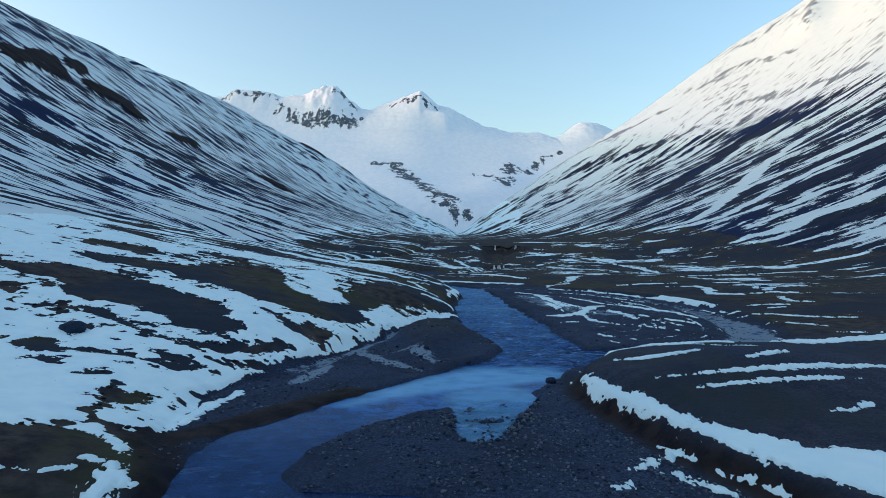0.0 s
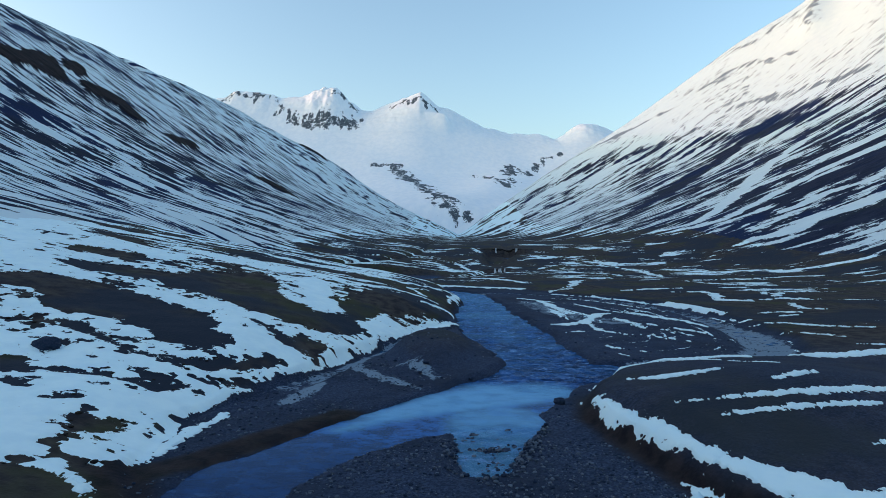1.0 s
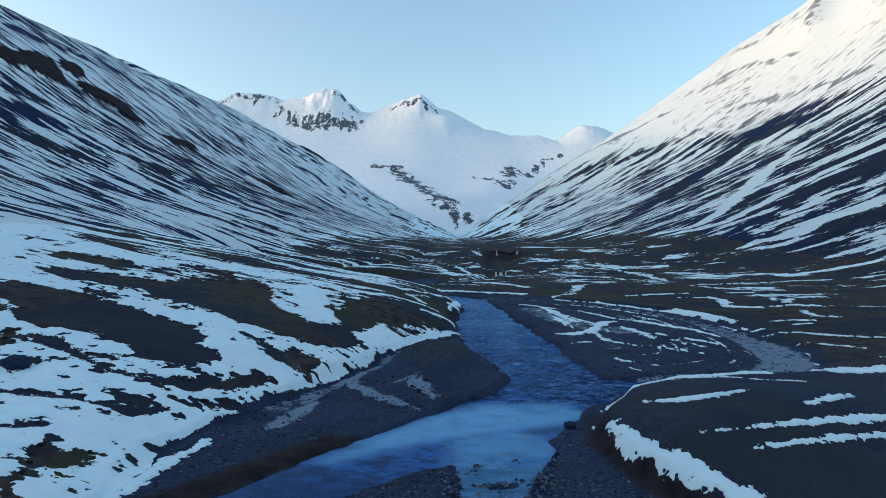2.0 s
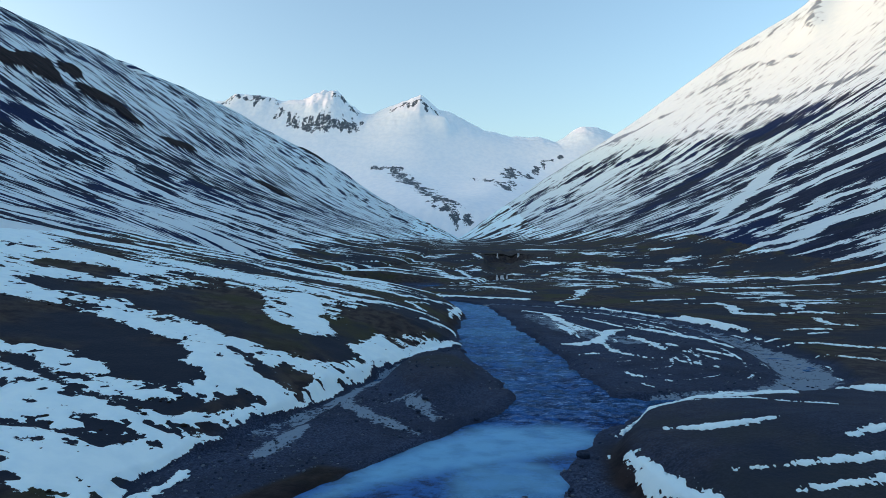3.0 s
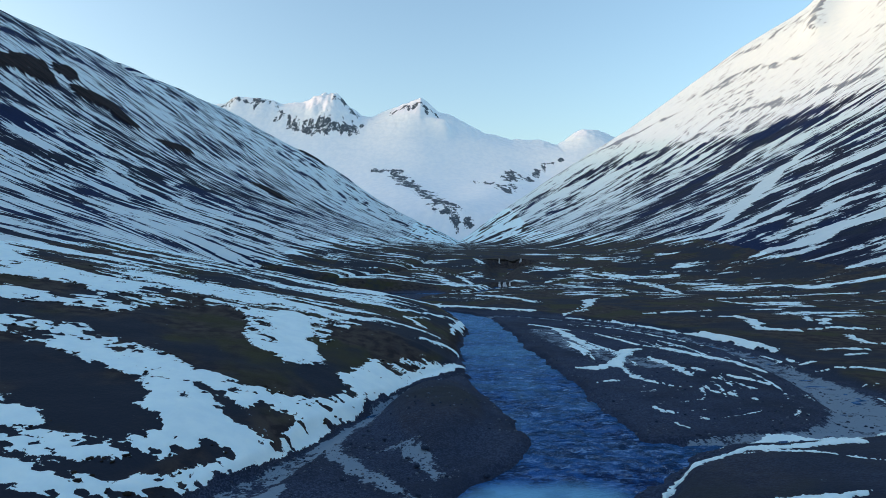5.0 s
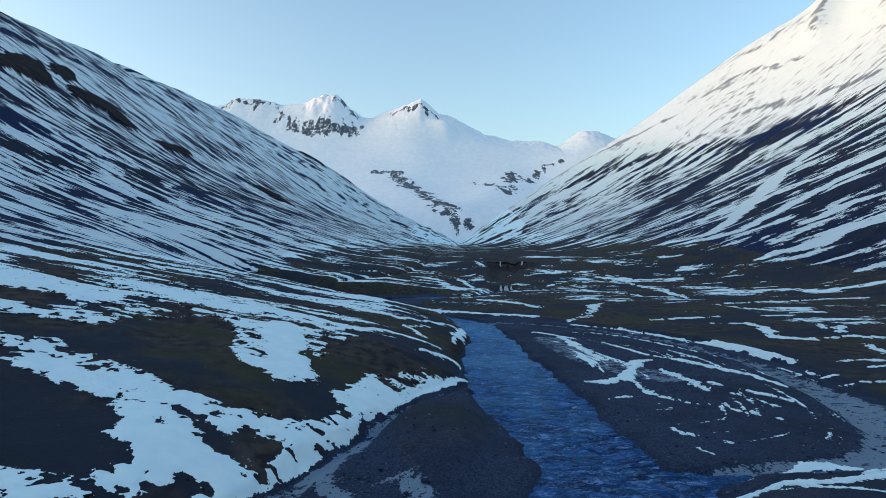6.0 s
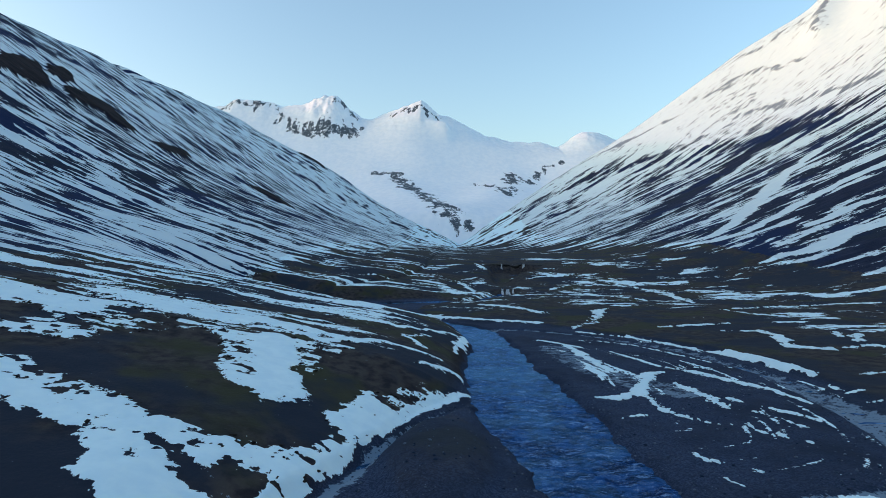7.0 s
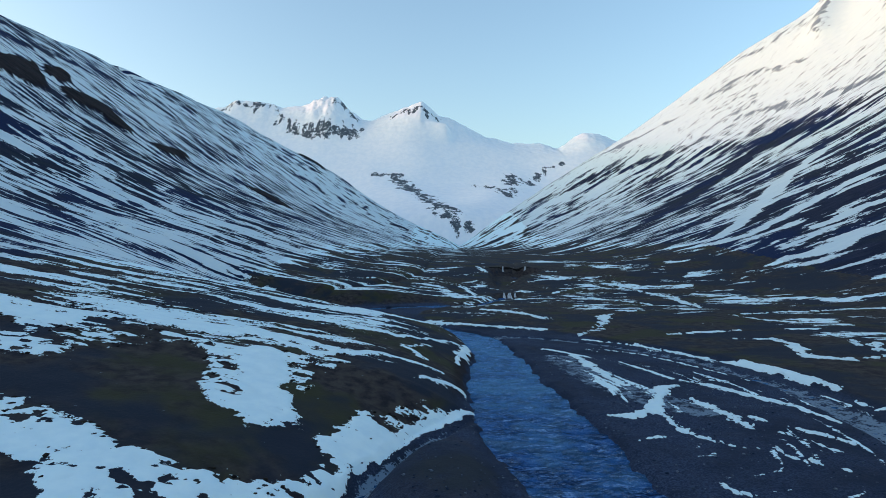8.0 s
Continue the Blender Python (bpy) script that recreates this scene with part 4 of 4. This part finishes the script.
snow_patch("pale sheet of old ice in the dry arm", [(26.8, 75.5, 0.1), (29.9, 77, 0.7), (32, 77.4, 0.9), (34.2, 77, 0.3)], 0.15, 0.08, 0.25)
snow_patch("pale sheet of old ice at the inlet", [(20, 75.6, 0.2), (21.8, 75.4, 0.35), (23.6, 73.8, 0.15)], 0.15, 0.06, 0.25)
snow_patch("long bank of snow along the dry arm", [(30, 174, 0.2), (38, 166.4, 0.35), (41.8, 159, 0.5), (46.6, 148, 0.7), (50, 142, 0.9), (52.6, 134, 1.2), (53.4, 128, 1.1), (54, 121, 0.5)], 0.22, edge=0.8)
snow_patch("small patch of snow on the bank", [(52.6, 115.6, 0.2), (52.4, 113.6, 0.3)], 0.18, edge=0.35)
snow_patch("small patch of snow on the bank", [(52.2, 111, 0.3), (53.4, 110, 0.2)], 0.18, edge=0.35)
snow_patch("bank of snow along the stream's far shore", [(-8, 211, 0.7), (-1, 203, 1.3), (8, 197, 1.5), (15.8, 193, 1.5), (24.4, 188.6, 0.9)], 0.3, edge=1.0)
snow_patch("patch of snow on green turf", [(11, 240, 0.8), (17, 232, 2.2), (22.5, 225, 1.8), (28.4, 208, 0.8)], 0.3, edge=1.3)
snow_patch("forked patch of snow on brown turf", [(31, 179, 0.1), (37.5, 188, 0.5), (42, 200, 1.3), (45, 213, 1.4), (51, 222, 0.3)], 0.3, edge=1.4)
snow_patch("ragged patch of snow on brown turf", [(50, 175.6, 0.2), (56.6, 176.4, 1.0), (63, 178, 0.7), (69.4, 181, 0.3)], 0.3, edge=1.1)
snow_patch("long bent patch of snow on brown turf", [(61, 166.4, 0.3), (68, 164, 0.8), (67.6, 156.6, 1.0), (64, 145, 1.2), (67.5, 140, 0.8), (76, 141.4, 1.0), (84, 138, 0.6)], 0.3, edge=1.2)
snow_patch("patch of snow on brown turf", [(83, 162, 0.5), (79.4, 154, 0.5), (85.5, 158, 0.4), (78, 147.6, 0.4)], 0.3, edge=1.3)
snow_patch("long thin patch of snow on brown turf", [(84, 217.5, 0.2), (86.4, 203, 0.7), (91.5, 199, 0.7), (98.5, 195, 0.3)], 0.35, edge=1.3)
snow_patch("long streak of snow on brown turf", [(90, 220, 0.3), (107, 226, 1.2), (118, 226.4, 1.0), (136, 224.6, 1.2)], 0.35, edge=1.3)
snow_patch("broad patch of snow on green turf", [(52.6, 294, 1.2), (60, 285.6, 1.4), (67, 270.5, 1.0), (73, 254, 0.6)], 0.4, edge=1.8)
snow_patch("speckled patch of snow on brown turf", [(88, 315, 0.6), (92.8, 293, 2.0), (88.4, 262, 1.2), (85.5, 242, 0.4)], 0.4, edge=2.2)
snow_patch("slanting tongue of snow above the gorge", [(6, 342.5, 0.5), (9.7, 328, 0.8), (13.3, 320, 0.4)], 0.3, edge=0.9)
snow_patch("slanting tongue of snow above the gorge", [(19, 407, 0.4), (23, 386, 0.8)], 0.3, edge=0.9)
snow_patch("ragged patch of snow beside the scarp foot", [(11.2, 35.6, 0.3), (12.6, 37, 0.5), (14, 37.9, 0.15)], 0.11, edge=0.55)
snow_patch("broken patch of snow beside the scarp foot", [(9.5, 33.2, 0.4), (10.4, 33.6, 0.35), (11.2, 35, 0.1)], 0.11, edge=0.5)
snow_patch("lacy patch of snow beside the scarp foot", [(12.6, 35.2, 0.1), (13.4, 35, 0.2), (13.5, 33.9, 0.2), (14.5, 33.5, 0.3), (15.4, 32.2, 0.25)], 0.11, edge=0.5)
snow_patch("thin line of snow along the scarp foot", [(14.1, 40, 0.04), (14.5, 39, 0.15), (14.9, 38, 0.1), (15.3, 36.3, 0.0)], 0.1, edge=0.2)
snow_patch("thin line of snow along the scarp foot", [(15.8, 35, 0.05), (16.5, 33.7, 0.16), (17.3, 32.3, 0.14), (17.8, 31.3, 0.1)], 0.1, edge=0.2)
snow_patch("tongue of snow on the cut bank", [(-19.6, 33.3, 0.15), (-18.2, 33.4, 0.55), (-17.4, 32, 0.8), (-17.2, 29.6, 0.7)], 0.12, edge=0.5)
snow_patch("wisp of snow on the cut bank", [(-22.4, 30.6, 0.1), (-20.6, 31.1, 0.12), (-19.4, 32.2, 0.1)], 0.12, edge=0.3)
snow_patch("sloping snow shelf over the side arm", [(-20.2, 42, 0.5), (-19.7, 46, 0.9), (-19.2, 50, 0.8), (-18.2, 55, 0.4)], 0.15, 0.12, 0.4)
snow_patch("small tongue of snow over the bank's edge", [(-20.6, 37.4, 0.4), (-19.4, 36.5, 0.4), (-18.8, 35.6, 0.2)], 0.12, edge=0.35)

# ---- loose things ----
def stone_material(name, dark, light):
    mat, tree, shader = surface(name, 0.85)
    place = add(tree, "ShaderNodeNewGeometry").outputs["Position"]
    isle = add(tree, "ShaderNodeNewGeometry").outputs["Random Per Island"]
    mix = maths(tree, "ADD", maths(tree, "MULTIPLY", isle, 0.6), maths(tree, "MULTIPLY", grain(tree, place, 6.0), 0.4))
    tree.links.new(mixed(tree, ranged(tree, mix, 0.25, 1.0), dark, light), shader.inputs["Base Color"])
    node = add(tree, "ShaderNodeBump", (("Height", grain(tree, place, 12.0)), ("Distance", 0.05), ("Strength", 0.8)))
    tree.links.new(node.outputs["Normal"], shader.inputs["Normal"])
    return mat


STONE = stone_material("river_stone", (0.016, 0.028, 0.056), (0.15, 0.185, 0.24))
TUSSOCK = stone_material("dark_heath", (0.01, 0.009, 0.009), (0.035, 0.03, 0.022))


def scattered(name, count, area, keep, sizes, material, label, category, flat, seed, sink=0.25):
    """Many lumps on the land in one mesh."""
    rng = np.random.default_rng(seed)
    x, y = rng.uniform(area[0], area[1], count), rng.uniform(area[2], area[3], count)
    ok = keep(x, y)
    x, y = x[ok], y[ok]
    z = height(x, y)
    size = sizes[0] * (sizes[1] / sizes[0]) ** (rng.random(len(x)) ** 2.2)
    base = bmesh.new()
    bmesh.ops.create_icosphere(base, subdivisions=1, radius=1.0)
    shape = np.array([v.co[:] for v in base.verts])
    faces = np.array([[v.index for v in f.verts] for f in base.faces])
    base.free()
    n = len(shape)
    pull = rng.uniform(0.75, 1.18, (len(x), n, 1))
    angle = rng.uniform(0, 6.283, len(x))
    pts = shape[None] * pull * size[:, None, None] * np.array([1.0, 0.78, flat])
    c, s = np.cos(angle)[:, None], np.sin(angle)[:, None]
    px, py = pts[:, :, 0] * c - pts[:, :, 1] * s + x[:, None], pts[:, :, 0] * s + pts[:, :, 1] * c + y[:, None]
    pz = pts[:, :, 2] + (z + size * flat * sink)[:, None]
    mesh = bpy.data.meshes.new(name)
    tris = (faces[None] + np.arange(len(x))[:, None, None] * n).reshape(-1, 3)
    mesh.vertices.add(len(x) * n)
    mesh.vertices.foreach_set("co", np.stack([px, py, pz], 2).astype(np.float32).ravel())
    mesh.loops.add(tris.size)
    mesh.loops.foreach_set("vertex_index", tris.astype(np.int32).ravel())
    mesh.polygons.add(len(tris))
    mesh.polygons.foreach_set("loop_start", np.arange(0, tris.size, 3, dtype=np.int32))
    mesh.update(calc_edges=True)
    mesh.materials.append(material)
    return tagged(new(name, mesh), label, category, kind="stuff")


def on_bars(x, y):
    level = water_level(y)
    z = height(x, y)
    left_in = into_bank(x, y)
    patchy = fbm(x / 5, y / 5, 110) > -0.15
    return (z > level - 0.12) & (left_in < 0.3) & (outline(x, y, RIGHT_BANK) < np.where(y < 62, -0.5, 0.4)) & (outline(x, y, BAR_FACE) < 0) & patchy


scattered("gravel_stones", 8000, (-20, 22, 27, 75), on_bars, (0.04, 0.2), STONE, "grey rounded stones on the gravel bars", "stones", 0.6, 5)
scattered("gravel_stones", 6500, (-12, 20, 27, 48), on_bars, (0.04, 0.16), STONE, "grey and pale pebbles on the near gravel bar", "stones", 0.6, 9)
scattered("gravel_stones", 3200, (-10, 46, 72, 150), on_bars, (0.07, 0.22), STONE, "grey rounded stones on the gravel flat", "stones", 0.6, 6)

scattered("gravel_stones", 2600, (-3, 8, 35, 53), lambda x, y: (ribbon(x, y, SHALLOW) < 0.8) & (fbm(x / 1.5, y / 1.5, 123) > -0.1), (0.1, 0.26), STONE,
          "wet dark stones in the shallows", "stones", 0.7, 8, 0.5)


def on_snow_edge(x, y):
    s = snow_on_bank(x, y)
    left_in = into_bank(x, y)
    return (s > -0.2) & (s < 0.6 + 2.4 * np.clip(fbm(x / 4, y / 4, 111) * 2, 0, 1)) & (left_in > 1.0) & (fbm(x / 9, y / 9, 114) > -0.15)


scattered("heath_tussocks", 22000, (-60, 3, 33, 130), on_snow_edge, (0.09, 0.4), TUSSOCK, "dark heather tussocks poking through the snow", "shrubs", 0.4, 7, 0.2)


def boulder(label, x, y, size, flat=0.6, seed=0):
    """A weathered block, sunk a little into the ground."""
    bm = bmesh.new()
    bmesh.ops.create_icosphere(bm, subdivisions=4, radius=1.0)
    z = float(height(np.array([x]), np.array([y]))[0]) + 0.15
    for v in bm.verts:
        n = v.co.normalized()
        r = 1 + 0.28 * noise.noise(n * 1.6 + Vector((seed, 3, 7))) + 0.1 * noise.noise(n * 4.5 + Vector((seed, 1, 2)))
        v.co = Vector((n.x * r, n.y * 0.8 * r, max(n.z * r, -0.5) * flat)) * size
    mesh = bpy.data.meshes.new("boulder")
    bm.to_mesh(mesh)
    bm.free()
    mesh.polygons.foreach_set("use_smooth", np.ones(len(mesh.polygons), bool))
    mesh.materials.append(STONE)
    ob = tagged(new("boulder", mesh), label, "boulder", "boulders on the valley floor")
    ob.location = (x, y, z + 0.1 * size)
    return ob


boulder("large dark rounded boulder in the snow", -35.5, 58.4, 1.25, 0.62, 1)
boulder("pale boulder standing in the still pool", -20.4, 251, 0.9, 0.9, 2)
boulder("small grey boulder beside the stream", 10.2, 57.4, 0.5, 0.7, 3)
boulder("grey boulder at the gravel bar's edge", 14.4, 78, 0.45, 0.6, 4)
for k in range(9):
    rnd = random.Random(40 + k)
    boulder("small grey stone on the dark gravel", rnd.uniform(-6, 4), rnd.uniform(58, 82), rnd.uniform(0.18, 0.34), 0.6, 10 + k)

# ---- falls at the gorge head ----
def fall_of_water(x, y, top, low, width, label):
    """A narrow veil of white water down a rock step, fluted and a hand thick."""
    bm = bmesh.new()
    rows, cols = 14, 9
    rnd = random.Random(int(x * 7))
    flutes = [rnd.uniform(-0.12, 0.12) for _ in range(cols)]
    for side in (0, 1):
        for i in range(rows):
            t = i / (rows - 1)
            for j in range(cols):
                u = j / (cols - 1) - 0.5
                bm.verts.new((x + u * width * (0.8 + 0.5 * t) + 0.1 * math.sin(9 * t + j), y - 0.5 - 1.6 * t ** 1.6 + flutes[j] + 0.25 * side, top + (low - top) * t))
    bm.verts.ensure_lookup_table()
    at = lambda s, i, j: bm.verts[s * rows * cols + i * cols + j]
    for i in range(rows - 1):
        for j in range(cols - 1):
            bm.faces.new((at(0, i, j), at(0, i + 1, j), at(0, i + 1, j + 1), at(0, i, j + 1)))
            bm.faces.new((at(1, i, j), at(1, i, j + 1), at(1, i + 1, j + 1), at(1, i + 1, j)))
        bm.faces.new((at(0, i, 0), at(1, i, 0), at(1, i + 1, 0), at(0, i + 1, 0)))
        bm.faces.new((at(0, i, cols - 1), at(0, i + 1, cols - 1), at(1, i + 1, cols - 1), at(1, i, cols - 1)))
    mesh = bpy.data.meshes.new("waterfall")
    bm.to_mesh(mesh)
    bm.free()
    mesh.polygons.foreach_set("use_smooth", np.ones(len(mesh.polygons), bool))
    mesh.materials.append(FOAM)
    return tagged(new("waterfall", mesh), label, "waterfall", "waterfalls in the gorge")


def foam_material():
    mat, tree, shader = surface("white_water", 0.35)
    place = add(tree, "ShaderNodeNewGeometry").outputs["Position"]
    drawn = add(tree, "ShaderNodeMapping", (("Vector", place), ("Scale", (3, 3, 0.4)))).outputs["Vector"]
    tree.links.new(mixed(tree, ranged(tree, grain(tree, drawn, 1.5), 0.35, 0.65), (0.2, 0.24, 0.28), (0.75, 0.78, 0.8)), shader.inputs["Base Color"])
    return mat


FOAM = foam_material()


def rock_step(label):
    """The dark wall that closes the gorge: upright blocks with a broken top, running back under the turf."""
    bm = bmesh.new()
    rnd = random.Random(21)
    xs = np.arange(24.0, 60.0, 0.7)
    ys = 411.0 - 0.022 * (xs - 41.5) ** 2
    tops = height(xs, ys + 6.0) - 0.25
    rows = (0.0, 0.25, 0.5, 0.75, 0.95, 1.0)
    grid = []
    block = 0.0
    for i, (x, y, top) in enumerate(zip(xs, ys, tops)):
        block = rnd.uniform(-0.7, 0.7) if i % 2 == 0 else block
        low = 4.5 + 0.02 * (x - 41.5) ** 2
        line = [bm.verts.new((x + rnd.uniform(-0.15, 0.15), y + block + 1.6 * (f - 0.5) + rnd.uniform(-0.2, 0.2), low + (top + 0.25 * block - low) * f)) for f in rows]
        line.append(bm.verts.new((x, y + 7.0, top - 0.4)))
        grid.append(line)
    for one, two in zip(grid, grid[1:]):
        for k in range(len(rows)):
            bm.faces.new((one[k], two[k], two[k + 1], one[k + 1]))
    mesh = bpy.data.meshes.new("rock_step")
    bm.to_mesh(mesh)
    bm.free()
    mesh.materials.append(TUSSOCK)
    return tagged(new("rock_step", mesh), label, "rock wall", kind="structure")


rock_step("dark rock wall closing the gorge, with two thin waterfalls")
for x, width, label in ((35.0, 1.0, "thin white waterfall down a dark rock step"), (48.6, 1.5, "short white waterfall down a dark rock step")):
    y = 411.0 - 0.022 * (x - 41.5) ** 2
    top = float(height(np.array([x]), np.array([y + 6.0]))[0]) + 0.3
    fall_of_water(x, y - 0.6, top, top - 5.2, width, label)
for x, width in ((25.8, 1.0), (28.2, 1.7), (30.6, 0.8)):
    fall_of_water(x, 308.0, float(water_level(308.5)) + 2.3, float(water_level(305.0)) - 0.1, width, "low white cascade over dark rocks")

snow_patch("pale shelf of old ice beside the stream", [(2.4, 111, 0.4), (0, 107.4, 0.9), (-3.6, 102, 1.0), (-6.6, 94.4, 0.9), (-9.2, 87, 0.4)], 0.2, 0.1, 0.3)
